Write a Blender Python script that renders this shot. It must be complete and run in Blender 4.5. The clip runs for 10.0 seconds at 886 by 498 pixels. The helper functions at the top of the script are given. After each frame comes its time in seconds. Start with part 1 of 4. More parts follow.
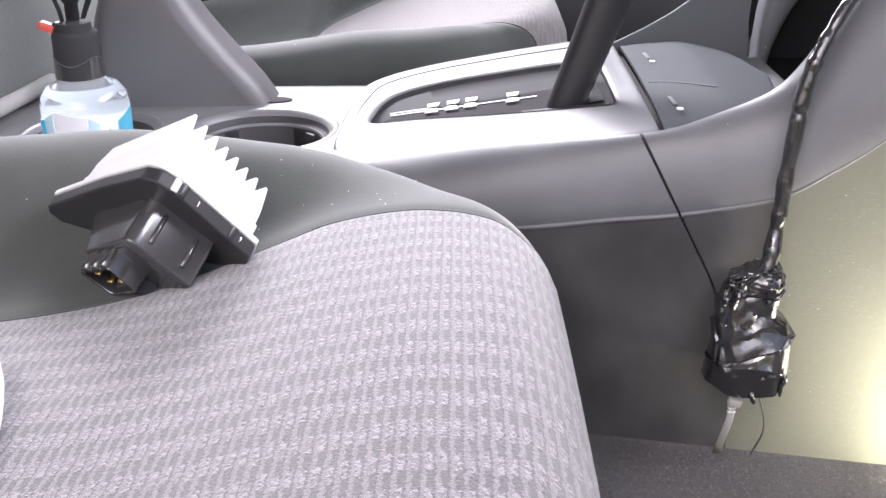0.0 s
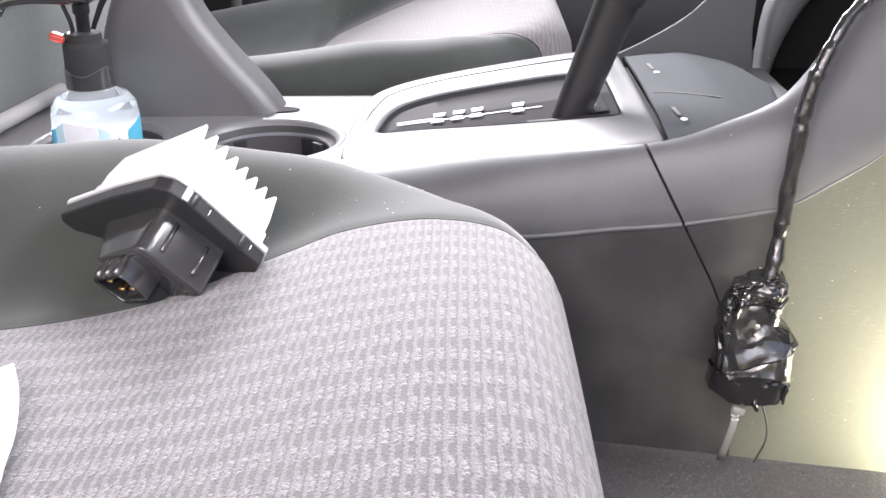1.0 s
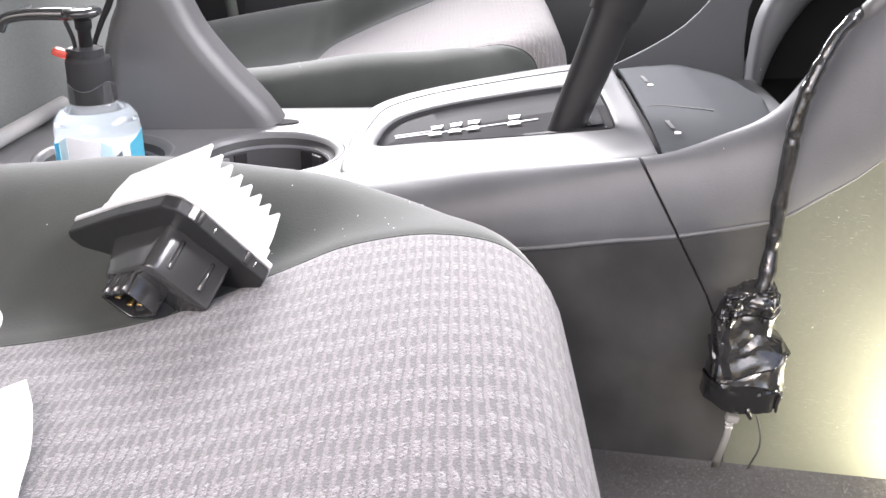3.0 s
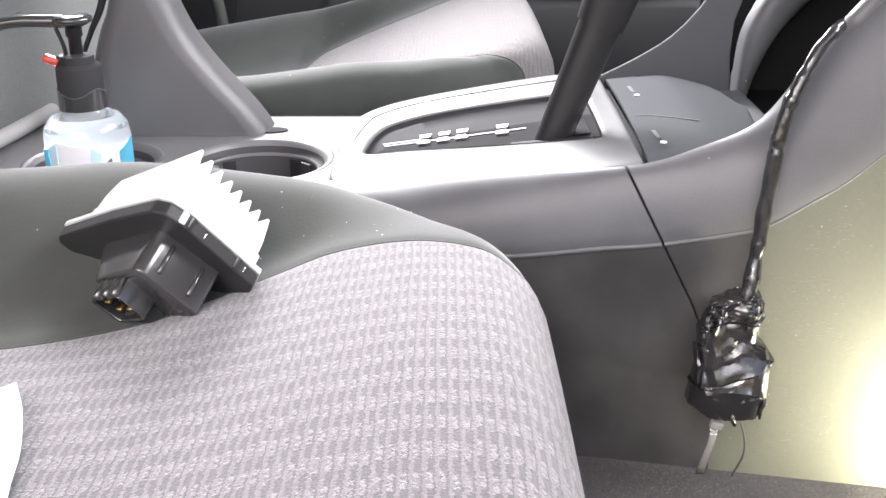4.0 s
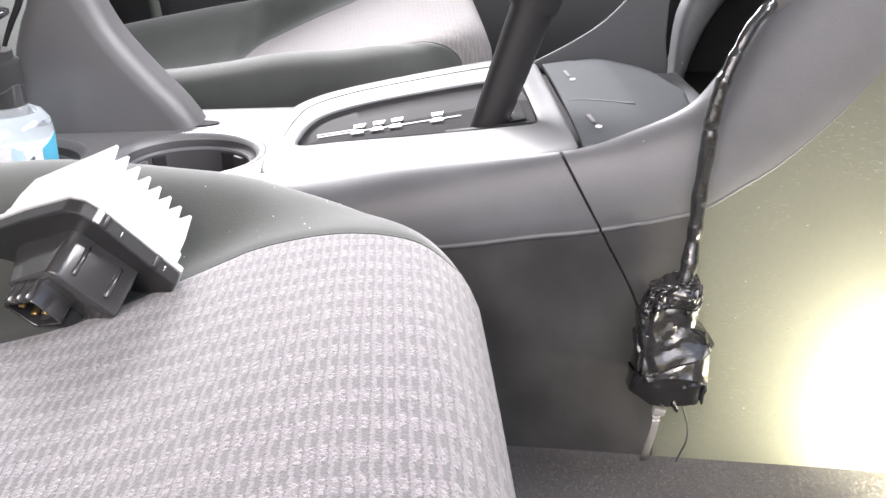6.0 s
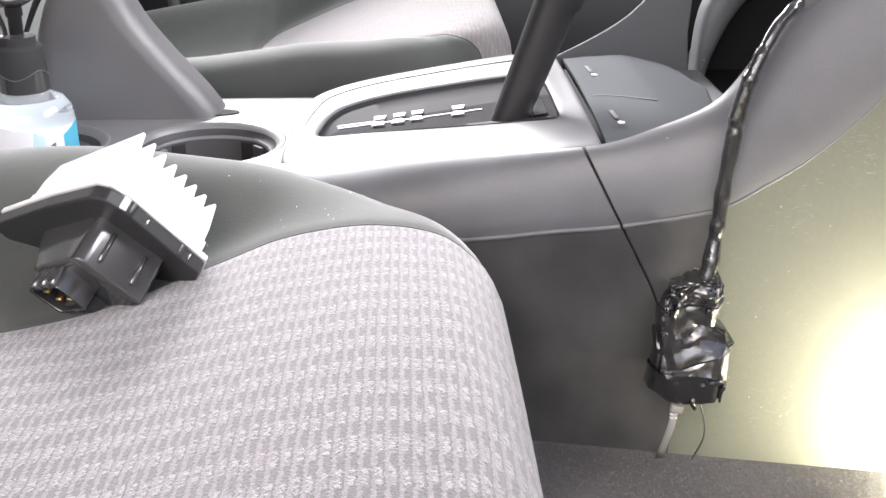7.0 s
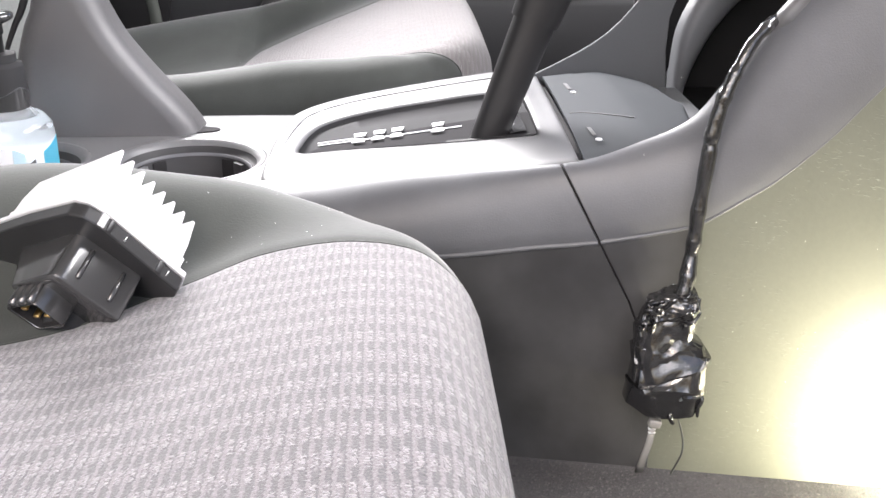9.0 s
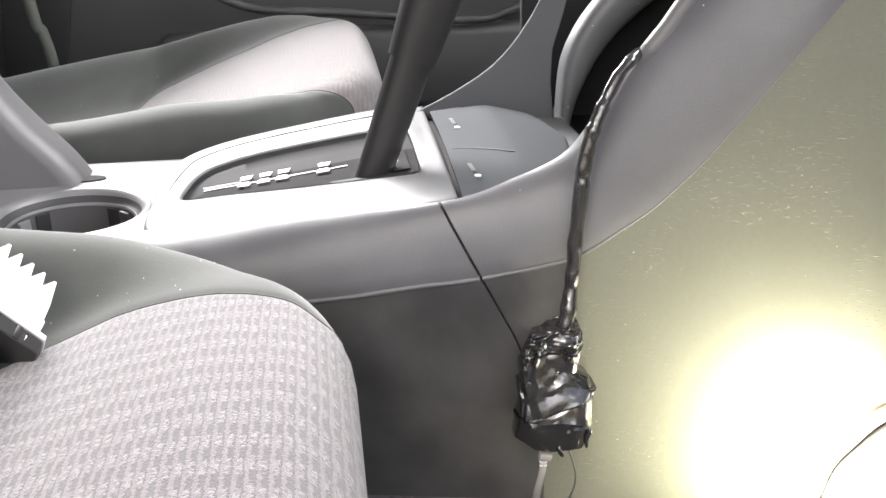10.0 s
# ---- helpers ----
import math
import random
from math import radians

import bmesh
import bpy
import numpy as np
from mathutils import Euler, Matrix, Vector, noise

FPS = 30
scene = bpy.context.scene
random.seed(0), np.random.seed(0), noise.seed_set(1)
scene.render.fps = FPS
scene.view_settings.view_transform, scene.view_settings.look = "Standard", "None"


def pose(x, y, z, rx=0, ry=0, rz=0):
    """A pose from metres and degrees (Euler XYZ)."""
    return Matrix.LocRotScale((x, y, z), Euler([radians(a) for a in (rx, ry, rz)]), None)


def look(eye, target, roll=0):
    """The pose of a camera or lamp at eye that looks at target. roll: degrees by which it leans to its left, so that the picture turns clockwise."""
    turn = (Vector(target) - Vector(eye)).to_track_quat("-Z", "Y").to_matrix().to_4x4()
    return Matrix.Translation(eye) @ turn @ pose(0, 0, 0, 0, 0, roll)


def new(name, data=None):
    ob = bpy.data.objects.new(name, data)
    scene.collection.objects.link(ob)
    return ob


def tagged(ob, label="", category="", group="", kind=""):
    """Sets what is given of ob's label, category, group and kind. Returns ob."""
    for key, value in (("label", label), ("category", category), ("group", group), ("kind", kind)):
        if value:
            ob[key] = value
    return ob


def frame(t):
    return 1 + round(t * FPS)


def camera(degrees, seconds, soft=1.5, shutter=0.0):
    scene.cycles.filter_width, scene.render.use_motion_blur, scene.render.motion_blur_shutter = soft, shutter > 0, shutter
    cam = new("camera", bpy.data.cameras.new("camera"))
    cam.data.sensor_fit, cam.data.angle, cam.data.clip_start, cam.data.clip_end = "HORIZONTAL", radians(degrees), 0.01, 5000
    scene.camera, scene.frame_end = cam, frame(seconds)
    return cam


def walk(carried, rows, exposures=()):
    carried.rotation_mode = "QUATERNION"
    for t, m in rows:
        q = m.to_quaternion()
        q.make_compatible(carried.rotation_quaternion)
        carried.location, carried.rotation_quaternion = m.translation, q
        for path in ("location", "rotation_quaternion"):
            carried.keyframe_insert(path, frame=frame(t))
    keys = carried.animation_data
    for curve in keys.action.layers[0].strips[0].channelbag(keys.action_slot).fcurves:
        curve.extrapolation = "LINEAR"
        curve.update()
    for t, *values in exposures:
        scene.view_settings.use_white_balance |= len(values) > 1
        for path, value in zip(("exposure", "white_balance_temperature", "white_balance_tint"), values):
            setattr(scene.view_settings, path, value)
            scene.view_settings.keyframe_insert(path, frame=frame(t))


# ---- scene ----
cam = camera(44.4, 10.0)
PATH = [
    (0, (0.011, -0.012, 0.468), (-0.022, 1.827, -0.319), -0.7),
    (0.5, (0.013, -0.017, 0.472), (-0.025, 1.827, -0.303), -1.1),
    (1, (0.01, -0.019, 0.471), (-0.031, 1.825, -0.301), -0.7),
    (1.5, (0.013, -0.026, 0.478), (-0.021, 1.824, -0.282), -1.3),
    (2, (0.012, -0.027, 0.479), (-0.021, 1.821, -0.285), -1.8),
    (2.5, (0.007, -0.028, 0.478), (-0.022, 1.82, -0.287), -1.0),
    (2.7, (0.007, -0.028, 0.482), (-0.026, 1.818, -0.287), -0.9),
    (3.8, (0.006, -0.030, 0.482), (-0.002, 1.821, -0.281), -0.3),
    (4, (0.007, -0.034, 0.482), (0.0, 1.82, -0.269), -0.3),
    (4.5, (0.012, -0.029, 0.481), (0.028, 1.823, -0.273), -0.6),
    (5, (0.034, -0.014, 0.477), (0.134, 1.827, -0.298), -1.9),
    (5.5, (0.022, -0.019, 0.478), (0.109, 1.826, -0.289), -1.0),
    (6, (0.02, -0.02, 0.477), (0.096, 1.824, -0.292), -0.9),
    (6.2, (0.014, -0.019, 0.476), (0.075, 1.82, -0.308), -0.6),
    (7.3, (0.009, -0.020, 0.477), (0.071, 1.823, -0.298), 0.3),
    (7.5, (0.005, -0.023, 0.474), (0.063, 1.822, -0.295), 0.5),
    (8, (0.01, -0.023, 0.476), (0.078, 1.825, -0.285), 0.3),
    (8.5, (0.01, -0.023, 0.476), (0.085, 1.826, -0.281), 0.3),
    (9, (0.015, -0.023, 0.478), (0.106, 1.828, -0.274), 0.2),
    (9.5, (0.02, -0.026, 0.481), (0.121, 1.829, -0.259), -0.1),
    (10, (0.051, -0.02, 0.488), (0.258, 1.837, -0.227), -1.2),
]
walk(cam, [(t, look(eye, target, roll)) for t, eye, target, roll in PATH], exposures=[(0.0, 0.42, 6350, 20), (0.5, 0.46, 6450, 18), (1.0, 0.54, 6520, 17), (2.5, 0.56, 6580, 16), (4.5, 0.57, 6620, 15), (9.5, 0.57, 6680, 14), (10.0, 0.53, 6780, 12)])

# ---- world and large lights ----
world = bpy.data.worlds.new("sky")
scene.world = world
world.use_nodes = True
wn = world.node_tree.nodes
sky = wn.new("ShaderNodeTexSky")
sky.sky_type, sky.sun_disc = "NISHITA", False
sky.sun_elevation, sky.sun_rotation = radians(48), radians(200)
sky.air_density, sky.dust_density, sky.ozone_density = 1.0, 3.0, 0.6
wn["Background"].inputs["Strength"].default_value = 0.15
world.node_tree.links.new(sky.outputs[0], wn["Background"].inputs["Color"])


def lamp(name, kind, m, energy, colour):
    data = bpy.data.lights.new(name, kind)
    data.energy, data.color = energy, colour
    ob = new(name, data)
    ob.matrix_world = m
    return ob


sun = lamp("sun", "SUN", look((-1.2, -2.6, 3.4), (0, 0.4, 0.3)), 0.5, (1.0, 0.96, 0.9))
sun.data.angle = radians(12)
# daylight in the car's own openings
side_light = lamp("near_door_opening_daylight", "AREA", look((-0.1, -1.5, 1.25), (0.0, 0.6, 0.25)), 12, (0.97, 0.98, 1.0))
side_light.data.shape, side_light.data.size, side_light.data.size_y = "RECTANGLE", 1.7, 1.0
far_light = lamp("far_window_daylight", "AREA", look((-0.68, 2.25, 1.38), (-0.2, 0.75, 0.25)), 142, (0.97, 0.98, 1.0))
far_light.data.shape, far_light.data.size, far_light.data.size_y = "RECTANGLE", 1.2, 0.6
front_light = lamp("windscreen_daylight", "AREA", look((0.95, 0.7, 1.05), (0.0, 0.6, 0.3)), 21, (0.97, 0.98, 1.0))
front_light.data.shape, front_light.data.size, front_light.data.size_y = "RECTANGLE", 1.3, 0.5
# the warm work lamp lying in the footwell
glow = lamp("footwell_work_lamp", "SPOT", look((0.364, 0.500, 0.068), (0.357, 0.575, 0.096)), 9.6, (1.0, 0.95, 0.72))
glow.data.spot_size, glow.data.spot_blend, glow.data.shadow_soft_size = radians(134), 1.0, 0.015


# ---- materials ----
def material(name, colour, rough=0.5, metal=0.0, **more):
    """A principled material whose colour wanders at two scales, with a fine relief. Sizes are in metres."""
    mat = bpy.data.materials.new(name)
    mat.use_nodes = True
    nt = mat.node_tree
    nodes, links = nt.nodes, nt.links
    bsdf = nodes["Principled BSDF"]
    co = nodes.new("ShaderNodeTexCoord").outputs["Object"]
    bsdf.inputs["Roughness"].default_value = rough
    bsdf.inputs["Metallic"].default_value = metal
    grain, stain = more.get("grain", 900.0), more.get("stain", 14.0)

    def wave(scale, detail):
        n = nodes.new("ShaderNodeTexNoise")
        n.inputs["Scale"].default_value, n.inputs["Detail"].default_value = scale, detail
        links.new(co, n.inputs["Vector"])
        return n.outputs["Fac"]

    fine, broad = wave(grain, 2.0), wave(stain, 4.0)
    mix = nodes.new("ShaderNodeMix")
    mix.data_type = "RGBA"
    vary = more.get("vary", 0.12)
    mix.inputs["A"].default_value = (*[c * (1 - vary) for c in colour], 1)
    mix.inputs["B"].default_value = (*[min(1, c * (1 + vary)) for c in colour], 1)
    add = nodes.new("ShaderNodeMath")
    add.operation = "MULTIPLY_ADD"
    blot = more.get("blot", 0.0)
    add.inputs[1].default_value, add.inputs[2].default_value = 0.5 * (1 - blot), 0.0
    links.new(fine, add.inputs[0])
    add2 = nodes.new("ShaderNodeMath")
    add2.operation = "MULTIPLY_ADD"
    add2.inputs[1].default_value = 0.5 + 0.5 * blot
    spread = nodes.new("ShaderNodeMapRange")
    spread.inputs["From Min"].default_value, spread.inputs["From Max"].default_value = 0.22 * blot, 1 - 0.22 * blot
    links.new(broad, spread.inputs["Value"])
    links.new(spread.outputs[0], add2.inputs[0]), links.new(add.outputs[0], add2.inputs[2])
    links.new(add2.outputs[0], mix.inputs["Factor"])
    out = mix.outputs["Result"]
    # pale specks: dust, and on the olive panel painted glints of its grain
    if more.get("dust_or_glint", 0):
        v = nodes.new("ShaderNodeTexVoronoi")
        v.inputs["Scale"].default_value = more.get("dust_or_glint_scale", 90.0)
        links.new(co, v.inputs["Vector"])
        c = nodes.new("ShaderNodeMath")
        c.operation, c.inputs[1].default_value = "LESS_THAN", more["dust_or_glint"]
        links.new(v.outputs["Distance"], c.inputs[0])
        m2 = nodes.new("ShaderNodeMix")
        m2.data_type = "RGBA"
        m2.inputs["B"].default_value = (0.75, 0.74, 0.7, 1)
        links.new(c.outputs[0], m2.inputs["Factor"]), links.new(out, m2.inputs["A"])
        out = m2.outputs["Result"]
    if more.get("island"):
        geo = nodes.new("ShaderNodeNewGeometry")
        m3 = nodes.new("ShaderNodeMix")
        m3.data_type = "RGBA"
        m3.inputs["B"].default_value = (*more["island"], 1)
        links.new(geo.outputs["Random Per Island"], m3.inputs["Factor"]), links.new(out, m3.inputs["A"])
        out = m3.outputs["Result"]
    links.new(out, bsdf.inputs["Base Color"])
    r = nodes.new("ShaderNodeMapRange")
    r.inputs["To Min"].default_value, r.inputs["To Max"].default_value = rough * 0.85, min(1, rough * 1.15)
    links.new(broad, r.inputs["Value"]), links.new(r.outputs[0], bsdf.inputs["Roughness"])
    if more.get("bump", 0):
        b = nodes.new("ShaderNodeBump")
        b.inputs["Strength"].default_value, b.inputs["Distance"].default_value = more["bump"], more.get("depth", 0.0004)
        links.new(fine, b.inputs["Height"]), links.new(b.outputs[0], bsdf.inputs["Normal"])
    if more.get("dents", 0):
        # short level dents, in patches
        lie = nodes.new("ShaderNodeMapping")
        lie.inputs["Scale"].default_value = (210.0, 210.0, 900.0)
        n = nodes.new("ShaderNodeTexNoise")
        n.inputs["Scale"].default_value, n.inputs["Detail"].default_value = 1.0, 1.0
        links.new(co, lie.inputs["Vector"]), links.new(lie.outputs[0], n.inputs["Vector"])
        some = nodes.new("ShaderNodeMapRange")
        some.inputs["From Min"].default_value, some.inputs["From Max"].default_value = 0.64, 0.80
        links.new(n.outputs["Fac"], some.inputs["Value"])
        where = nodes.new("ShaderNodeMapRange")
        where.inputs["From Min"].default_value, where.inputs["From Max"].default_value = 0.46, 0.56
        links.new(broad, where.inputs["Value"])
        both = nodes.new("ShaderNodeMath")
        both.operation = "MULTIPLY"
        links.new(some.outputs[0], both.inputs[0]), links.new(where.outputs[0], both.inputs[1])
        d = nodes.new("ShaderNodeBump")
        d.inputs["Strength"].default_value, d.inputs["Distance"].default_value = 1.0, more["dents"]
        links.new(both.outputs[0], d.inputs["Height"]), links.new(b.outputs[0], d.inputs["Normal"])
        links.new(d.outputs[0], bsdf.inputs["Normal"])
    if more.get("sheen", 0):
        bsdf.inputs["Sheen Weight"].default_value, bsdf.inputs["Sheen Roughness"].default_value = more["sheen"], 0.4
    if more.get("clear", 0):
        bsdf.inputs["Transmission Weight"].default_value, bsdf.inputs["IOR"].default_value = more["clear"], 1.45
    if more.get("coat", 0):
        bsdf.inputs["Coat Weight"].default_value, bsdf.inputs["Coat Roughness"].default_value, bsdf.inputs["Coat IOR"].default_value = more["coat"], 0.08, 1.7
    if more.get("specular") is not None:
        bsdf.inputs["Specular IOR Level"].default_value = more["specular"]
    return mat


def cloth_material(name, pitch=0.0044, repeat=0.0182, fade=0.0, tint=(1.0, 1.0, 1.0)):
    """Ribbed seat cloth: pale mauve ribs along y, with grey blocks and pale tufts between them in turn; fade: how far
    the pattern gives way to one colour.
    """
    mat = bpy.data.materials.new(name)
    mat.use_nodes = True
    nt = mat.node_tree
    nodes, links = nt.nodes, nt.links
    bsdf = nodes["Principled BSDF"]
    co = nodes.new("ShaderNodeTexCoord").outputs["Object"]
    wob = nodes.new("ShaderNodeTexNoise")
    wob.inputs["Scale"].default_value = 60
    links.new(co, wob.inputs["Vector"])
    shift = nodes.new("ShaderNodeVectorMath")
    shift.operation = "MULTIPLY_ADD"
    shift.inputs[1].default_value = (0.0015, 0.0036, 0.0)
    links.new(wob.outputs["Color"], shift.inputs[0]), links.new(co, shift.inputs[2])
    sep = nodes.new("ShaderNodeSeparateXYZ")
    links.new(shift.outputs[0], sep.inputs[0])

    def op(kind, a, b=None, c=None):
        n = nodes.new("ShaderNodeMath")
        n.operation = kind
        for i, v in enumerate((a, b, c)):
            if v is None:
                continue
            if isinstance(v, (int, float)):
                n.inputs[i].default_value = v
            else:
                links.new(v, n.inputs[i])
        return n.outputs[0]

    x, y = sep.outputs[0], sep.outputs[1]
    col = op("MULTIPLY", x, 1 / pitch)
    fx = op("FRACT", col)
    rib_off = op("SUBTRACT", 0.5, op("ABSOLUTE", op("SUBTRACT", fx, 0.5)))
    odd = op("FRACT", op("MULTIPLY", op("FLOOR", col), 0.5))
    slip = nodes.new("ShaderNodeTexWhiteNoise")
    slip.noise_dimensions = "1D"
    links.new(op("FLOOR", col), slip.inputs["W"])
    row = op("ADD", op("MULTIPLY", y, 1 / repeat), op("MULTIPLY_ADD", odd, 0.10, op("MULTIPLY", slip.outputs["Value"], 0.12)))
    fy = op("FRACT", row)

    def ramp(v, lo, hi):
        n = nodes.new("ShaderNodeMapRange")
        n.interpolation_type = "SMOOTHSTEP"
        n.inputs["From Min"].default_value, n.inputs["From Max"].default_value = lo, hi
        links.new(v, n.inputs["Value"])
        return n.outputs[0]

    def jag_of(v):
        n = nodes.new("ShaderNodeTexNoise")
        n.inputs["Scale"].default_value, n.inputs["Detail"].default_value = 520, 1.0
        links.new(v, n.inputs["Vector"])
        return op("SUBTRACT", n.outputs["Fac"], 0.5)

    ribmask = ramp(op("ADD", rib_off, op("MULTIPLY", jag_of(co), 0.5)), 0.27, 0.12)
    tuft = nodes.new("ShaderNodeTexNoise")
    tuft.inputs["Scale"].default_value, tuft.inputs["Detail"].default_value = 720, 2.0
    links.new(co, tuft.inputs["Vector"])
    speck = ramp(tuft.outputs["Fac"], 0.36, 0.64)
    prick = nodes.new("ShaderNodeTexVoronoi")
    prick.inputs["Scale"].default_value = 420
    links.new(co, prick.inputs["Vector"])
    dark_dot = ramp(prick.outputs["Distance"], 0.27, 0.15)
    jag = op("MULTIPLY_ADD", tuft.outputs["Fac"], 0.22, -0.11)
    block = ramp(op("ADD", op("ABSOLUTE", op("SUBTRACT", fy, 0.5)), jag), 0.19, 0.29)
    fuzz = nodes.new("ShaderNodeTexNoise")
    fuzz.inputs["Scale"].default_value, fuzz.inputs["Detail"].default_value = 900, 3
    links.new(co, fuzz.inputs["Vector"])

    def blend(f, a, b):
        m = nodes.new("ShaderNodeMix")
        m.data_type = "RGBA"
        if isinstance(f, (int, float)):
            m.inputs["Factor"].default_value = f
        else:
            links.new(f, m.inputs["Factor"])
        for key, v in (("A", a), ("B", b)):
            if isinstance(v, tuple):
                m.inputs[key].default_value = (*v, 1)
            else:
                links.new(v, m.inputs[key])
        return m.outputs["Result"]

    pale, grey = (0.345, 0.335, 0.348), (0.083, 0.082, 0.089)
    cell = blend(speck, grey, (0.105, 0.102, 0.110))
    c = blend(ribmask, cell, blend(speck, (0.172, 0.160, 0.168), (0.234, 0.218, 0.229)))
    between = ramp(op("ADD", op("ABSOLUTE", op("SUBTRACT", fx, 0.36)), op("MULTIPLY", jag, 3.0)), 0.32, 0.17)
    tuftmask = op("MULTIPLY", block, between)
    c = blend(tuftmask, c, blend(speck, (0.165, 0.155, 0.163), (0.225, 0.214, 0.223)))
    knot = nodes.new("ShaderNodeTexNoise")
    knot.inputs["Scale"].default_value, knot.inputs["Detail"].default_value = 400, 1.0
    links.new(co, knot.inputs["Vector"])
    lump = op("MULTIPLY", tuftmask, ramp(knot.outputs["Fac"], 0.44, 0.56))
    c = blend(op("MULTIPLY", lump, 0.6), c, pale)
    pit = op("MULTIPLY", op("SUBTRACT", 1.0, ribmask), dark_dot)
    c = blend(op("MULTIPLY", pit, 0.8), c, (0.035, 0.035, 0.04))
    c = blend(op("MULTIPLY", ramp(fuzz.outputs["Fac"], 0.40, 0.66), 0.45), c, (0.095, 0.09, 0.096))
    stain = nodes.new("ShaderNodeTexNoise")
    stain.inputs["Scale"].default_value = 11
    links.new(co, stain.inputs["Vector"])
    c = blend(op("MULTIPLY", stain.outputs["Fac"], 0.2), c, (0.30, 0.265, 0.275))
    c = blend(fade, c, tuple(0.165 * k for k in tint))
    links.new(c, bsdf.inputs["Base Color"])
    bsdf.inputs["Roughness"].default_value = 0.95
    bsdf.inputs["Sheen Weight"].default_value = 0.36
    h = op("ADD", op("ADD", op("MULTIPLY", ribmask, 0.35), op("MULTIPLY", lump, 0.8)), op("MULTIPLY", fuzz.outputs["Fac"], 0.7))
    b = nodes.new("ShaderNodeBump")
    b.inputs["Strength"].default_value, b.inputs["Distance"].default_value = 0.8, 0.0008
    links.new(h, b.inputs["Height"]), links.new(b.outputs[0], bsdf.inputs["Normal"])
    return mat


M_CLOTH = cloth_material("seat_cloth")
M_EVEN_CLOTH = cloth_material("even_seat_cloth", fade=0.7, tint=(1.08, 0.98, 0.95))
M_BOLSTER = material("dark_velour", (0.057, 0.062, 0.057), 0.9, grain=900, bump=0.35, sheen=0.45, vary=0.42, blot=0.7, stain=19, dust_or_glint=0.022, dust_or_glint_scale=70)
M_PLASTIC = material("grey_console_plastic", (0.139, 0.142, 0.152), 0.45, specular=0.75, vary=0.28, blot=0.6, stain=20, grain=900, bump=0.28, depth=0.0004, dust_or_glint=0.028, dust_or_glint_scale=60)
M_TOP = material("grey_top_plastic", (0.20, 0.20, 0.205), 0.33, grain=1500, bump=0.2, depth=0.0003)
M_BEZEL = material("satin_grey_bezel_plastic", (0.170, 0.170, 0.174), 0.40, vary=0.2, blot=0.6, stain=30, grain=1500, bump=0.25, depth=0.0003)
# tray plastic for the lip, its stronger light put into a paler colour
M_LIP = material("lit_tray_lip_plastic", (0.60, 0.59, 0.57), 0.4, grain=1500, bump=0.2, depth=0.0003)
M_LID = material("blue_grey_lid_plastic", (0.062, 0.067, 0.073), 0.7, specular=0.16, grain=1500, bump=0.25, depth=0.0003)
M_DARK = material("dark_lower_plastic", (0.062, 0.0618, 0.0635), 0.52, vary=0.6, blot=0.9, stain=16, specular=0.4, grain=1500, bump=0.3, depth=0.0003)
# its pale specks paint the highlights on the grain
M_OLIVE = material("olive_grey_grained_plastic", (0.166, 0.173, 0.138), 0.5, grain=260, bump=0.4, depth=0.0004, stain=25, dust_or_glint=0.03, dust_or_glint_scale=100, dents=0.00045)
M_BLACK = material("black_plastic", (0.018, 0.018, 0.019), 0.35, grain=1200, bump=0.15, depth=0.0002)
M_GLOSS = material("glossy_black_plastic", (0.046, 0.046, 0.047), 0.18, coat=0.5, specular=0.8, grain=900, bump=0.05, depth=0.0002)
M_FLANGE = material("satin_black_plastic", (0.030, 0.030, 0.031), 0.32, grain=900, bump=0.15, depth=0.0002)
M_VELOUR = material("grey_green_velour", (0.085, 0.093, 0.085), 0.9, grain=500, bump=0.4, sheen=0.3)
M_CABLE = material("grey_cable", (0.10, 0.105, 0.10), 0.4)
M_FUNNEL = material("dark_grey_funnel_plastic", (0.048, 0.048, 0.050), 0.75, specular=0.12, grain=1500, bump=0.2, depth=0.0002)
M_PILE = material("carpet_pile", (0.090, 0.087, 0.089), 1.0, stain=230, vary=0.8, blot=0.9, island=(0.20, 0.192, 0.19))
M_GATE = material("black_gate_plastic", (0.020, 0.019, 0.021), 0.8, specular=0.1)
M_CUP = material("matt_dark_cup_plastic", (0.043, 0.042, 0.044), 0.6, grain=1200, bump=0.2, depth=0.0002)
# near black for trim, rubber and lead, and for shade painted inside recesses
M_CAVE = material("black_trim_and_shade", (0.014, 0.013, 0.014), 0.7)
M_LEVER = material("dark_grey_lever_plastic", (0.028, 0.027, 0.028), 0.42, grain=1500, bump=0.2, depth=0.0002)
M_SPRING = material("grey_armrest_plastic", (0.138, 0.135, 0.138), 0.38, specular=0.6, vary=0.22, stain=18, grain=1300, bump=0.35, depth=0.0004)
M_WING = material("dark_grey_wing_plastic", (0.132, 0.136, 0.143), 0.66, specular=0.25, grain=1300, bump=0.3, depth=0.0004)
M_MARK = material("faint_pale_print", (0.15, 0.15, 0.155), 0.6)
M_BOXCLOTH = material("grey_green_box_cloth", (0.24, 0.25, 0.24), 0.9, grain=500, bump=0.4, vary=0.3, stain=9)
M_BELT = material("grey_green_webbing", (0.10, 0.108, 0.095), 0.8, grain=700, bump=0.3)
M_CARPET = material("dark_carpet", (0.10, 0.097, 0.10), 1.0, grain=1300, vary=0.9, bump=0.8, depth=0.001, sheen=0.2)
M_ALU = material("bright_cast_aluminium", (0.86, 0.86, 0.87), 0.40, 0.3, grain=800, bump=0.2)
M_BRASS = material("brass_contact", (0.75, 0.52, 0.22), 0.3, 1.0)
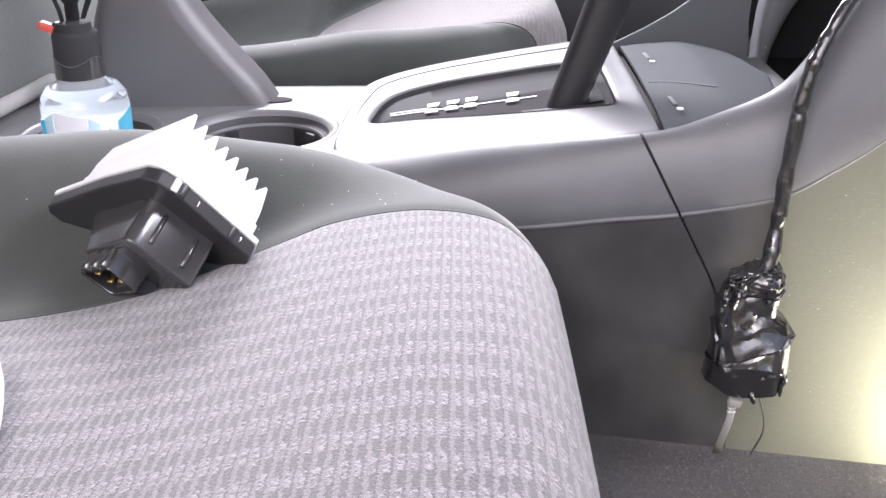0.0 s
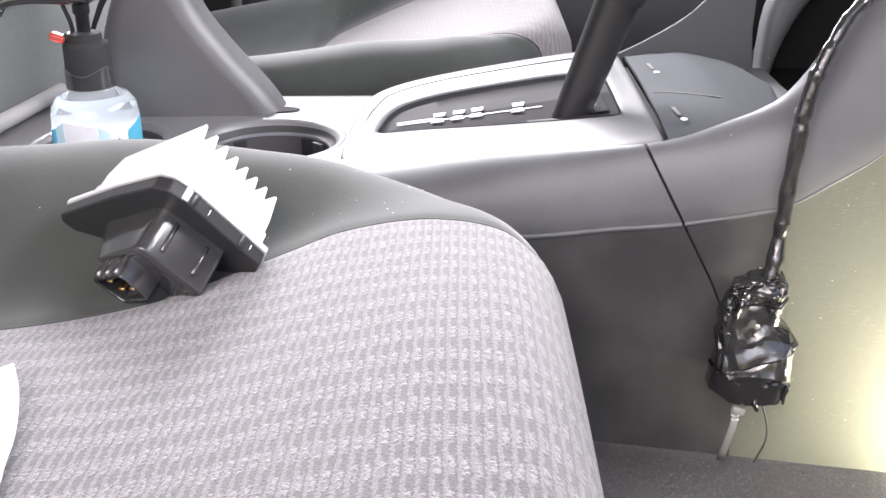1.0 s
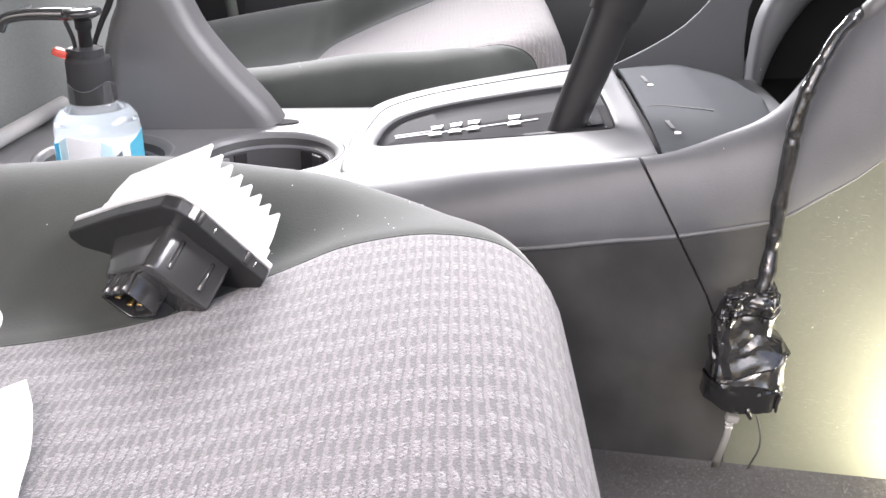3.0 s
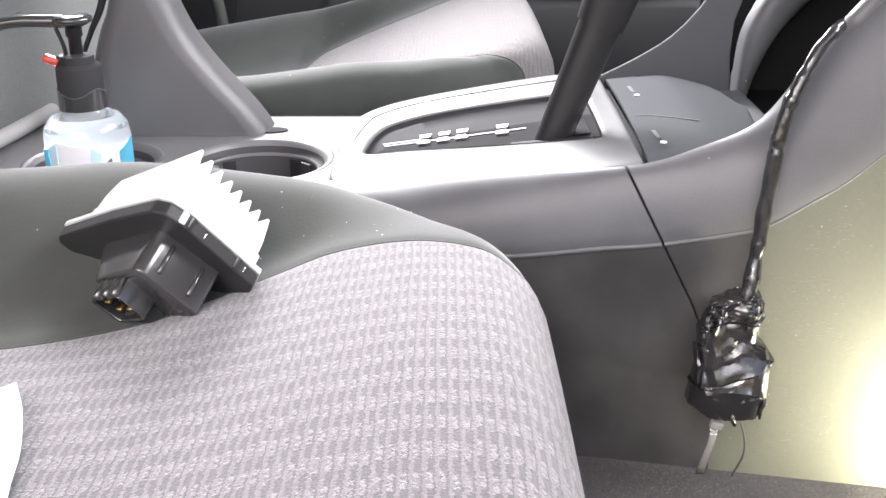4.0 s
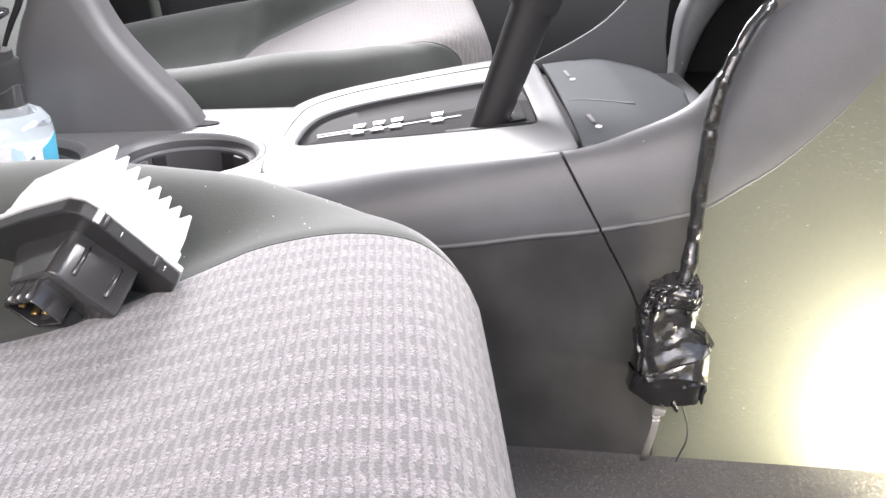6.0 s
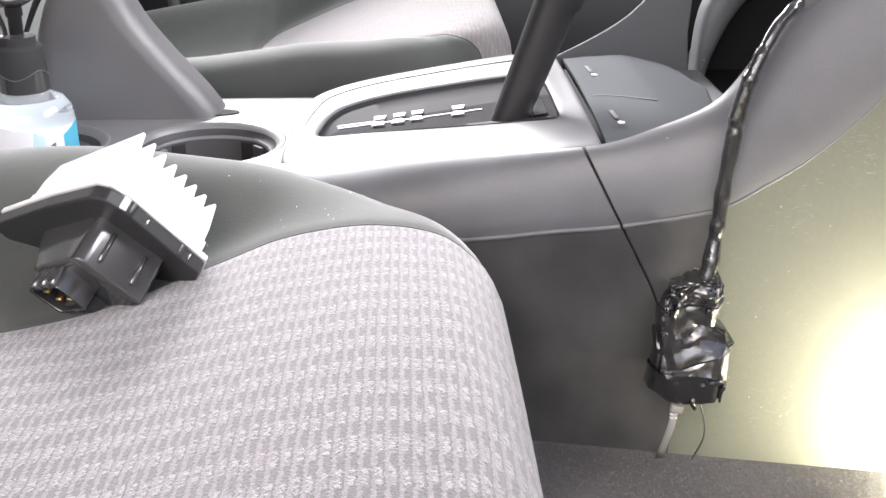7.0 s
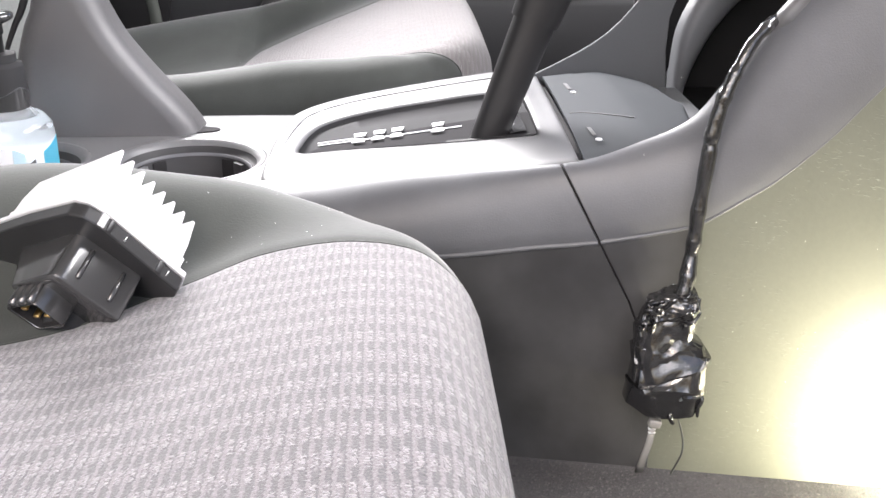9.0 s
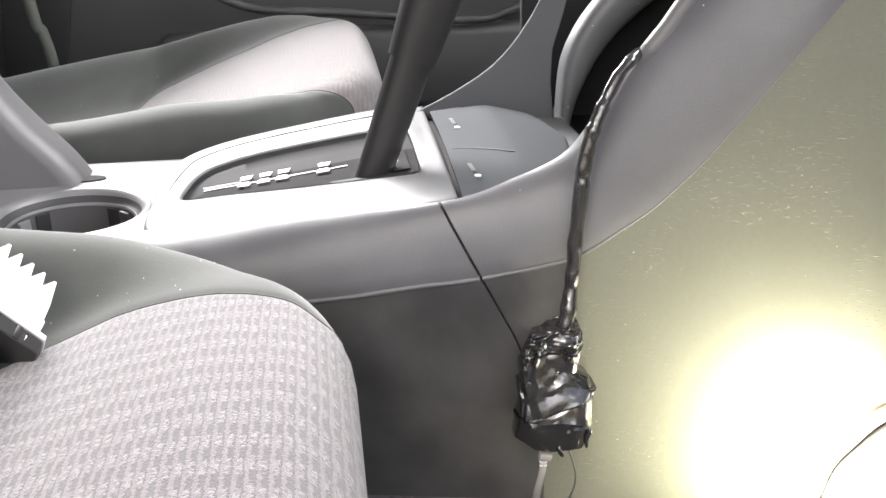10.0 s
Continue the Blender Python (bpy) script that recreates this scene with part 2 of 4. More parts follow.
M_TAPE = material("shiny_black_tape", (0.014, 0.014, 0.015), 0.22, grain=160, bump=0.25, depth=0.0014, specular=0.9, coat=0.6)
M_WRAP = material("satin_black_cable_tape", (0.026, 0.026, 0.026), 0.2, grain=240, bump=0.5, depth=0.0014, specular=0.9, coat=0.6)
M_WHITE = material("white_print", (0.82, 0.82, 0.84), 0.5)
M_PAPER = material("white_paper", (0.86, 0.86, 0.86), 0.8)
M_CLEAR = material("clear_bottle_plastic", (0.93, 0.96, 1.0), 0.05, clear=0.92, vary=0.01)
M_GEL = material("pale_blue_gel", (0.84, 0.93, 0.99), 0.2, clear=0.2, vary=0.03)
M_LABEL = material("pale_label", (0.95, 0.96, 0.98), 0.4, vary=0.02)
M_PALE = material("pale_blue_print", (0.62, 0.83, 0.97), 0.3, vary=0.15, stain=60)
M_BLUE = material("blue_label_print", (0.12, 0.52, 0.92), 0.4, clear=0.2)
M_CYAN = material("cyan_label_print", (0.15, 0.68, 0.90), 0.5, clear=0.35)
M_RED = material("red_plastic", (0.85, 0.13, 0.10), 0.25, clear=0.2)
M_CHROME = material("bright_metal", (0.8, 0.8, 0.8), 0.2, 1.0)
M_ZIP = material("clear_zip_tie", (0.50, 0.49, 0.47), 0.25, clear=0.3)
M_ROOF = material("pale_headliner", (0.55, 0.54, 0.52), 1.0, bump=0.4)
M_DOOR = material("dark_door_trim", (0.044, 0.044, 0.046), 0.6, bump=0.3)


# ---- builders ----
def part(name, bm, mat, parent=None, label="", smooth=True):
    mesh = bpy.data.meshes.new(name)
    bm.normal_update()
    bm.to_mesh(mesh)
    bm.free()
    for p in mesh.polygons:
        p.use_smooth = smooth
    if smooth:
        mesh.set_sharp_from_angle(angle=radians(62))
    mesh.materials.append(mat)
    ob = new(name, mesh)
    if parent:
        ob.parent = parent
    if label:
        ob["label"] = label
    return ob


def thing(name, label, category, group="", kind="", at=(0, 0, 0)):
    ob = new(name)
    ob.location = at
    ob.empty_display_size = 0.02
    return tagged(ob, label, category, group, kind)


def grid(rows, closed=False, caps=False):
    """A sheet through rows of points of one length; closed joins each row's end to its start."""
    bm = bmesh.new()
    vs = [[bm.verts.new(p) for p in row] for row in rows]
    n = len(rows[0])
    for a, b in zip(vs, vs[1:]):
        for i in range(n if closed else n - 1):
            j = (i + 1) % n
            bm.faces.new((a[i], a[j], b[j], b[i]))
    if caps:
        bm.faces.new(vs[0][::-1])
        bm.faces.new(vs[-1])
    return bm


def thick(bm, d):
    """Give a sheet a thickness d, away from its normals."""
    bm.normal_update()
    bmesh.ops.solidify(bm, geom=bm.faces[:], thickness=d)
    return bm


def slab(points, d, bevel=0.0, segments=2):
    """A plate: an outline in the plane z = 0, with depth d along +z and bevelled edges."""
    bm = bmesh.new()
    f = bm.faces.new([bm.verts.new((x, y, 0)) for x, y in points])
    ex = bmesh.ops.extrude_face_region(bm, geom=[f])
    bmesh.ops.translate(bm, verts=[v for v in ex["geom"] if isinstance(v, bmesh.types.BMVert)], vec=(0, 0, d))
    bmesh.ops.recalc_face_normals(bm, faces=bm.faces[:])
    if bevel:
        bmesh.ops.bevel(bm, geom=bm.edges[:], offset=bevel, segments=segments, profile=0.5, affect="EDGES", clamp_overlap=True)
    return bm


def block(size, at=(0, 0, 0), bevel=0.002, segments=2):
    bm = bmesh.new()
    bmesh.ops.create_cube(bm, size=1)
    bmesh.ops.scale(bm, vec=size, verts=bm.verts[:])
    if bevel:
        bmesh.ops.bevel(bm, geom=bm.edges[:], offset=bevel, segments=segments, profile=0.5, affect="EDGES", clamp_overlap=True)
    bmesh.ops.translate(bm, vec=at, verts=bm.verts[:])
    return bm


def moved(bm, m):
    bmesh.ops.transform(bm, matrix=m, verts=bm.verts[:])
    return bm


def lathe(profile, n=40, caps=True):
    rows = [[(r * math.cos(2 * math.pi * i / n), r * math.sin(2 * math.pi * i / n), z) for i in range(n)] for r, z in profile]
    bm = grid(rows, closed=True, caps=caps)
    bmesh.ops.recalc_face_normals(bm, faces=bm.faces[:])
    return bm


def smooth_path(points, n):
    """n points along a Catmull-Rom line through the given ones."""
    p = [Vector(points[0]), *map(Vector, points), Vector(points[-1])]
    out = []
    for i in range(n):
        s = i / (n - 1) * (len(points) - 1)
        k = min(int(s), len(points) - 2)
        t = s - k
        a, b, c, d = p[k:k + 4]
        out.append(0.5 * (2 * b + (c - a) * t + (2 * a - 5 * b + 4 * c - d) * t * t + (3 * b - a - 3 * c + d) * t ** 3))
    return out


def tube(points, radius, n=60, sides=10):
    """A tube along a line; radius is a number or a function of 0..1."""
    path = smooth_path(points, n)
    rows = []
    up = Vector((0.3, -1, 0.2)).normalized()
    for i, p in enumerate(path):
        d = (path[min(i + 1, n - 1)] - path[max(i - 1, 0)]).normalized()
        a = d.cross(up).normalized()
        b = a.cross(d)
        r = radius(i / (n - 1)) if callable(radius) else radius
        rows.append([p + r * (math.cos(2 * math.pi * k / sides) * a + math.sin(2 * math.pi * k / sides) * b) for k in range(sides)])
    bm = grid(rows, closed=True, caps=True)
    bmesh.ops.recalc_face_normals(bm, faces=bm.faces[:])
    return bm


def curve(x, pts):
    """Smooth interpolation through (x, value) pairs, level beyond the ends."""
    if x <= pts[0][0]:
        return pts[0][1]
    if x >= pts[-1][0]:
        return pts[-1][1]
    for i in range(len(pts) - 1):
        (x0, v0), (x1, v1) = pts[i], pts[i + 1]
        if x <= x1:
            t = (x - x0) / (x1 - x0)
            s0 = (v1 - pts[i - 1][1]) / (x1 - pts[i - 1][0]) if i else (v1 - v0) / (x1 - x0)
            s1 = (pts[i + 2][1] - v0) / (pts[i + 2][0] - x0) if i + 2 < len(pts) else (v1 - v0) / (x1 - x0)
            h = x1 - x0
            return ((2 * t ** 3 - 3 * t * t + 1) * v0 + (t ** 3 - 2 * t * t + t) * h * s0
                    + (3 * t * t - 2 * t ** 3) * v1 + (t ** 3 - t * t) * h * s1)


FLOOR = 0.06

# ---- structure: floor, far door, roof, pillars ----
floor = part("floor", block((2.6, 2.2, 0.04), (-0.1, 0.75, FLOOR - 0.02), 0.0), M_CARPET, smooth=False)
tagged(floor, "dark grey carpet on the car floor", "floor", kind="structure")
roof = part("ceiling", block((2.0, 1.9, 0.03), (-0.35, 0.75, 1.16), 0.01), M_ROOF)
tagged(roof, "pale cloth headliner of the car", "ceiling", kind="structure")
rear = part("wall_rear", block((0.06, 1.9, 1.1), (-1.2, 0.75, 0.6), 0.01), M_DOOR)
tagged(rear, "dark trim closing the car behind the seats", "wall", kind="structure")
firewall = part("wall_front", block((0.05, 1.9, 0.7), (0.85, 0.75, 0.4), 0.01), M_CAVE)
tagged(firewall, "dark footwell bulkhead", "wall", kind="structure")

far_door = thing("door_1", "closed dark grey car door with a map pocket", "door", kind="structure")
part("door_panel", block((1.7, 0.05, 0.62), (-0.1, 1.60, 0.37), 0.012), M_DOOR, far_door)
part("map_pocket", block((0.62, 0.05, 0.12), (0.14, 1.565, 0.17), 0.015), M_DOOR, far_door, "raised pocket panel")
part("pocket_lip", tube([(-0.12, 1.54, 0.31), (-0.0715, 1.54, 0.278), (-0.018, 1.54, 0.262), (0.084, 1.54, 0.2549), (0.27, 1.54, 0.2376), (0.327, 1.54, 0.2475), (0.356, 1.54, 0.2624), (0.39, 1.54, 0.30)], 0.006, 60, 10), M_DARK, far_door)
seal = slab([(-0.40, 0.07), (-0.325, 0.07), (-0.286, 0.283), (-0.24, 0.66), (-0.34, 0.66), (-0.38, 0.283)], 0.006, 0.002)
part("door_seal", moved(seal, Matrix(((1, 0, 0, 0), (0, 0, 1, 1.566), (0, 1, 0, 0), (0, 0, 0, 1)))), M_CAVE, far_door, "black rubber door seal")
part("armrest", block((0.7, 0.07, 0.06), (-0.1, 1.555, 0.50), 0.02), M_PLASTIC, far_door)


# ---- seats ----
def seat_cushion(parent, y0, half, front, top, seam, crest, low, crown, cloth, crest_far=None, seam_near=None):
    """A seat cushion about the line y = y0: a cloth centre between two raised velour bolsters, with a rounded front.
    top(x): height of the cloth; seam(x): the seam's distance from y0; crest(x): how far the bolster rises."""
    corner, r = 0.13, 0.034

    def inside(x, y):
        """Distance inside the rounded outline, and the way out."""
        qx, qy = x - (front - corner), abs(y) - (half - corner)
        if qx > 0 and qy > 0:
            l = math.hypot(qx, qy)
            return corner - l, (qx / l, math.copysign(qy / l, y))
        if qx > qy:
            return corner - qx, (1.0, 0.0)
        return corner - qy, (0.0, math.copysign(1.0, y))

    def edge(x, y):
        """The seam's distance from the middle line, on y's side."""
        return (seam_near if seam_near and y < 0 else seam)(min(x, front - 0.008))

    def place(x, y):
        s = edge(x, y)
        a = abs(y)
        d, way = inside(x, y)
        fall = 0.003 + crown * min(1, max(0, (x - front + 0.12) / 0.06))
        h = top(min(x, front)) - fall * (min(a, s) / s) ** 2
        if a < s:
            h -= 0.0012 * math.exp(-((s - a) / 0.003) ** 2)
        else:
            k = min(1, (a - s) / max(0.02, half - 0.035 - s))
            h += (crest_far if crest_far and y > 0 else crest)(x) * (0.5 - 0.5 * math.cos(k * math.pi)) ** 1.15 - 0.0012 * math.exp(-((a - s) / 0.003) ** 2)
        if d >= r:
            return (x, y0 + y, h)
        if d > 0:
            return (x, y0 + y, h - (r - math.sqrt(max(0, r * r - (r - d) ** 2))))
        drop = min(1.0, -d / 0.12)
        return (x + way[0] * (d - 0.012 * math.sin(drop * math.pi / 2)), y0 + y + way[1] * (d - 0.012 * math.sin(drop * math.pi / 2)),
                h - r - drop * (h - r - low))

    xs = [-0.55 + 0.025 * i for i in range(9)] + [-0.33 + 0.005 * i for i in range(int((front + 0.26) / 0.005))]
    xs = [x for x in xs if x < front - 0.07] + [front - 0.07 + 0.004 * i for i in range(18)] + [front + 0.004 * i for i in range(0, 31, 2)]
    xs = sorted(set(round(x, 5) for x in xs))

    def sheet(y_of, n):
        rows = []
        for x in xs:
            rows.append([place(x, y_of(edge(x, -1), edge(x, 1), i / n)) for i in range(n + 1)])
        return grid(rows)

    for side in (-1, 1):
        line = [place(x, side * edge(x, side)) for x in xs if -0.33 < x < front - 0.004]
        part("piping", tube([Vector(p) + Vector((0, 0, 0.0001)) for p in line], 0.0007, 160, 6), M_BOLSTER, parent)
    part("cushion_cloth", sheet(lambda n, f, t: -n + (n + f) * t, 90), cloth, parent, "mauve and grey ribbed cloth panel")
    part("bolster", sheet(lambda n, f, t: f + (half + 0.12 - f) * t, 60), M_BOLSTER, parent, "dark green-grey velour side bolster")
    part("bolster", sheet(lambda n, f, t: -half - 0.12 + (half + 0.12 - n) * t, 60), M_BOLSTER, parent, "dark green-grey velour side bolster")


near_seat = thing("car_seat", "mauve grey ribbed cloth car seat with dark velour bolsters", "car seat", "front seats")
seat_cushion(
    near_seat, 0.3255, 0.274, 0.0603,
    lambda x: curve(x, [(-0.524, 0.2133), (-0.2486, 0.2385), (-0.2067, 0.2416), (-0.1429, 0.2479), (-0.0895, 0.2573), (-0.0423, 0.2699), (-0.0005, 0.2767), (0.0309, 0.2746), (0.0623, 0.2646)]),
    lambda x: curve(x, [(-0.524, 0.0942), (-0.2067, 0.1167), (-0.1429, 0.1315), (-0.0937, 0.1610), (-0.0523, 0.1776), (-0.0078, 0.1818), (0.0288, 0.1712), (0.0446, 0.1645), (0.0523, 0.1725), (0.0603, 0.1760)]),
    lambda x: curve(x, [(-0.4193, 0.0628), (-0.2486, 0.0534), (-0.168, 0.0503), (-0.0889, 0.0288), (-0.0413, 0.0063), (0.0064, -0.0063), (0.0623, -0.0063)]),
    FLOOR + 0.005, 0.005, M_CLOTH)
part("seat_base", block((0.44, 0.40, 0.10), (-0.24, 0.325, FLOOR + 0.05), 0.02), M_BLACK, near_seat)

far_seat = thing("car_seat", "mauve grey cloth passenger seat with dark velour bolsters", "car seat", "front seats")
seat_cushion(
    far_seat, 1.20, 0.262, 0.118,
    lambda x: curve(x, [(-0.5, 0.13), (-0.184, 0.190), (-0.13, 0.207), (-0.03, 0.250), (0.03, 0.271), (0.07, 0.279), (0.095, 0.278), (0.12, 0.268)]),
    lambda x: curve(x, [(-0.5, 0.03), (-0.175, 0.030), (-0.160, 0.07), (-0.152, 0.11), (-0.140, 0.132), (-0.10, 0.142), (-0.06, 0.134), (-0.03, 0.126), (0.0, 0.132), (0.05, 0.155), (0.085, 0.170), (0.105, 0.190), (0.118, 0.205)]),
    lambda x: curve(x, [(-0.4, 0.075), (-0.196, 0.064), (-0.1, 0.044), (-0.02, 0.014), (0.05, -0.002), (0.095, -0.012), (0.12, -0.020)]),
    FLOOR + 0.02, 0.005, M_EVEN_CLOTH,
    lambda x: curve(x, [(-0.4, 0.05), (-0.2, 0.046), (-0.1, 0.034), (0.0, 0.012), (0.06, 0.0), (0.12, -0.006)]),
    lambda x: curve(x, [(-0.5, 0.08), (-0.2, 0.115), (-0.1, 0.165), (0.0, 0.205), (0.05, 0.215), (0.085, 0.220), (0.118, 0.226)]))
part("seat_base", block((0.44, 0.40, 0.10), (-0.18, 1.20, FLOOR + 0.05), 0.02), M_BLACK, far_seat)
back = grid([[(-0.48 - 0.3 * (z - 0.2) + 0.11 * math.copysign(abs(math.cos(a)) ** 0.7, math.cos(a)), 1.2 + 0.25 * math.sin(a) * (1 - 0.1 * (z - 0.2)), z) for a in [math.pi * 2 * i / 40 for i in range(40)]]
             for z in [0.18 + 0.05 * j for j in range(14)]], closed=True, caps=True)
part("backrest", back, M_VELOUR, far_seat, "grey-green velour backrest")

# ---- centre console ----
console = thing("centre_console", "grey plastic centre console with gear gate and cup holders", "car console")
SLANT = 0.52
GAP, PANEL = 0.117, 0.1995


def slant(u):
    """How far a column of the flank leans forward on its way down."""
    return SLANT * min(1.0, max(0.0, (PANEL - u) / (PANEL - GAP)))


def wall_y(x):
    return 0.60 - 0.2 * (x - 0.19)


def crease_z(x):
    return curve(x, [(-0.5, 0.165), (-0.1, 0.192), (0.05, 0.208), (0.108, 0.218), (0.142, 0.223), (0.199, 0.2370), (0.2100, 0.2425), (0.2302, 0.2572), (0.2465, 0.2695), (0.2623, 0.2850), (0.2776, 0.3020), (0.2924, 0.3215), (0.3070, 0.3405), (0.3210, 0.3600), (0.3456, 0.3930), (0.48, 0.57)])


def edge_z(x):
    return curve(x, [(-0.5, 0.2300), (-0.09, 0.2362), (0.02, 0.2530), (0.1357, 0.2722), (0.17, 0.284), (0.20, 0.299), (0.215, 0.317), (0.236, 0.352), (0.267, 0.392), (0.33, 0.47), (0.40, 0.55)])


def edge_y(x):
    return curve(x, [(-0.5, 0.74), (-0.07, 0.700), (0.12, 0.632), (0.17, 0.628), (0.27, 0.618), (0.45, 0.60)])


def on_side(u, k):
    """The console's flank: k from 0 at the floor over 1 at the crease to 2 at the upper edge; columns slant like the joint."""
    x = u
    for _ in range(8):
        if k <= 1:
            z = FLOOR - 0.01 + (crease_z(x) - FLOOR + 0.01) * k
        else:
            z = crease_z(x) + (edge_z(x) - crease_z(x)) * math.sin((k - 1) * math.pi / 2)
        back = max(0.0, (u - GAP) / (PANEL - GAP) if u < PANEL else 1 - (u - PANEL) / 0.1)
        t = min(1.0, max(0.0, (0.19 - z) / 0.07))
        x = 0.5 * x + 0.5 * (u + slant(u) * min(0.279 - z, 0.112) - 0.0135 * back * t * t * (3 - 2 * t))
    if k <= 1:
        y = wall_y(x) + 0.0015
    else:
        y = wall_y(x) + (edge_y(x) - wall_y(x)) * (1 - math.cos((k - 1) * math.pi / 2))
    return (x, y, z)


def flank(name, u0, u1, k0, k1, nk, mat, label=""):
    n = max(2, int((u1 - u0) / 0.006))
    bm = grid([[on_side(u0 + (u1 - u0) * i / n, k0 + (k1 - k0) * j / nk) for j in range(nk + 1)] for i in range(n + 1)])
    return part(name, thick(bm, -0.003), mat, console, label)


flank("upper_flank", -0.62, GAP - 0.0011, 1.0, 2.0, 14, M_PLASTIC)
flank("upper_flank", GAP + 0.0011, 0.46, 1.0, 2.0, 14, M_PLASTIC)
flank("lower_flank", -0.62, GAP - 0.0011, 0.0, 1.0, 8, M_DARK, "dark lower side panel")
flank("lower_flank", GAP + 0.0011, PANEL, 0.0, 1.0, 8, M_DARK, "dark lower side panel")
flank("footwell_panel", PANEL + 0.0002, 0.52, 0.0, 1.0, 8, M_OLIVE, "olive grey grained panel")
flank("slit_fill", GAP - 0.00108, GAP + 0.00108, 0.0, 0.60, 6, M_DARK)
for u0, u1 in ((-0.62, GAP - 0.0011), (GAP + 0.0011, 0.46)):
    part("crease_bead", tube([Vector(on_side(u0 + (u1 - u0) * i / 40, 1.0)) + Vector((0, 0.0004, -0.0002)) for i in range(41)], (lambda t: 0.0020) if u0 < 0 else (lambda t: 0.0020 - 0.0013 * min(1.0, t * 2.5)), 160, 8), M_PLASTIC, console)
back = grid([[Vector(on_side(GAP + d, 2.0 * j / 24)) + Vector((0, 0.0045, -0.002 * (j > 20))) for d in (-0.005, 0.0, 0.005)] for j in range(25)])
part("slit_backing", thick(back, 0.001), M_CAVE, console)
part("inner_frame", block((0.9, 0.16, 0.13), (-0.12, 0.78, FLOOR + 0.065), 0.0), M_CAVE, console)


def top_z(x):
    return 0.272 + 0.165 * (x - 0.14)


def ring(pts, n):
    """n points along a closed smooth line through plan points."""
    m = len(pts)
    out = []
    for i in range(n):
        s = i / n * m
        k, t = int(s), s - int(s)
        a, b, c, d = (Vector(pts[(k + j) % m]) for j in (-1, 0, 1, 2))
        out.append(0.5 * (2 * b + (c - a) * t + (2 * a - 5 * b + 4 * c - d) * t * t + (3 * b - a - 3 * c + d) * t ** 3))
    return out


# gear bezel: the rim round the shallow recess, from the outer edge in
outer = ring([(-0.074, 0.715), (-0.076, 0.76), (-0.070, 0.82), (-0.060, 0.865), (-0.02, 0.888), (0.06, 0.892), (0.126, 0.886), (0.1355, 0.884), (0.1360, 0.876), (0.1355, 0.76), (0.1338, 0.646), (0.1325, 0.638), (0.124, 0.638), (0.09, 0.645), (0.03, 0.666), (-0.03, 0.690)], 128)
inner = ring([(-0.052, 0.755), (-0.053, 0.775), (-0.047, 0.806), (-0.034, 0.826), (0.0, 0.838), (0.06, 0.838), (0.105, 0.832), (0.114, 0.825), (0.1175, 0.815), (0.118, 0.76), (0.117, 0.712), (0.113, 0.7045), (0.106, 0.7055), (0.07, 0.716), (0.03, 0.729), (-0.02, 0.746)], 128)
well = [Vector((p.x + 0.002, 0.762 + (p.y - 0.762) * (0.34 if p.y > 0.762 else 0.97))) for p in inner]
def smooth_step(v):
    v = min(1.0, max(0.0, v))
    return v * v * (3 - 2 * v)


rows = []
for t, dz, ridge in [(-0.16, -0.022, 0.0), (-0.11, -0.0085, 0.001), (-0.07, -0.0038, 0.0022), (-0.035, -0.0014, 0.0036), (0.0, -0.0004, 0.0046), (0.10, 0.0, 0.0055), (0.25, 0.0, 0.0056), (0.36, 0.0, 0.0048), (0.42, 0.0, 0.0044),
                     (0.48, 0.0, 0.0044), (0.75, 0.0, 0.0026), (0.88, 0.0, 0.0018), (0.97, -0.0002, 0.0010), (1.0, -0.0012, 0.0)]:
    row = []
    for o, i in zip(outer, inner):
        p = o.lerp(i, t)
        # the rim stands up behind and beyond the gate; the near corner at the rear falls away
        up = smooth_step((p.y - 0.725) / 0.05) * smooth_step((0.130 - p.x) / 0.03)
        down = smooth_step((0.0 - p.x) / 0.08) * smooth_step((0.750 - p.y) / 0.07)
        row.append((p.x, p.y, top_z(p.x) + dz + ridge * up - 0.007 * down * max(0.0, 1 - max(t, 0.0) / 0.8)))
    rows.append(row)
bm = grid(rows, closed=True)
bmesh.ops.recalc_face_normals(bm, faces=bm.faces[:])
bezel = part("gear_bezel", bm, M_BEZEL, console, "pale grey gear bezel")
arc = [o.lerp(i, 0.42) for o, i in zip(outer, inner)]
near_edge = [o for o in outer[104:128] if o.x < 0.118]
part("cover_seam", tube([(p.x, p.y - 0.0006, top_z(p.x) - 0.0006 - 0.007 * smooth_step(-p.x / 0.08) * smooth_step((0.750 - p.y) / 0.07)) for p in near_edge], 0.0006, 60, 6), M_DARK, bezel, "fine dark seam")
part("rim_groove", tube([(p.x, p.y, top_z(p.x) + 0.0036 + 0.0012 * smooth_step((p.y - 0.74) / 0.05)) for p in (arc[k] for k in range(9, 54))], 0.0006, 120, 6), M_PLASTIC, bezel, "fine line round the rim")
rows = [[(p.x, p.y, top_z(p.x) + dz) for p in (o.lerp(i, t) for o, i in zip(inner, well))] for t, dz in [(0.0, 0.0), (0.03, -0.0030), (0.5, -0.0046), (1.0, -0.0060)]]
bm = grid(rows, closed=True)
bmesh.ops.recalc_face_normals(bm, faces=bm.faces[:])
part("gate_funnel", bm, M_FUNNEL, console, "dark grey sloping wall of the gear gate")
gate = slab([(p.x, p.y) for p in well[::4]], 0.003)
for v in gate.verts:
    v.co.z += top_z(v.co.x) - 0.0086
plate = part("gate_plate", gate, M_GATE, console, "black gear gate", smooth=False)


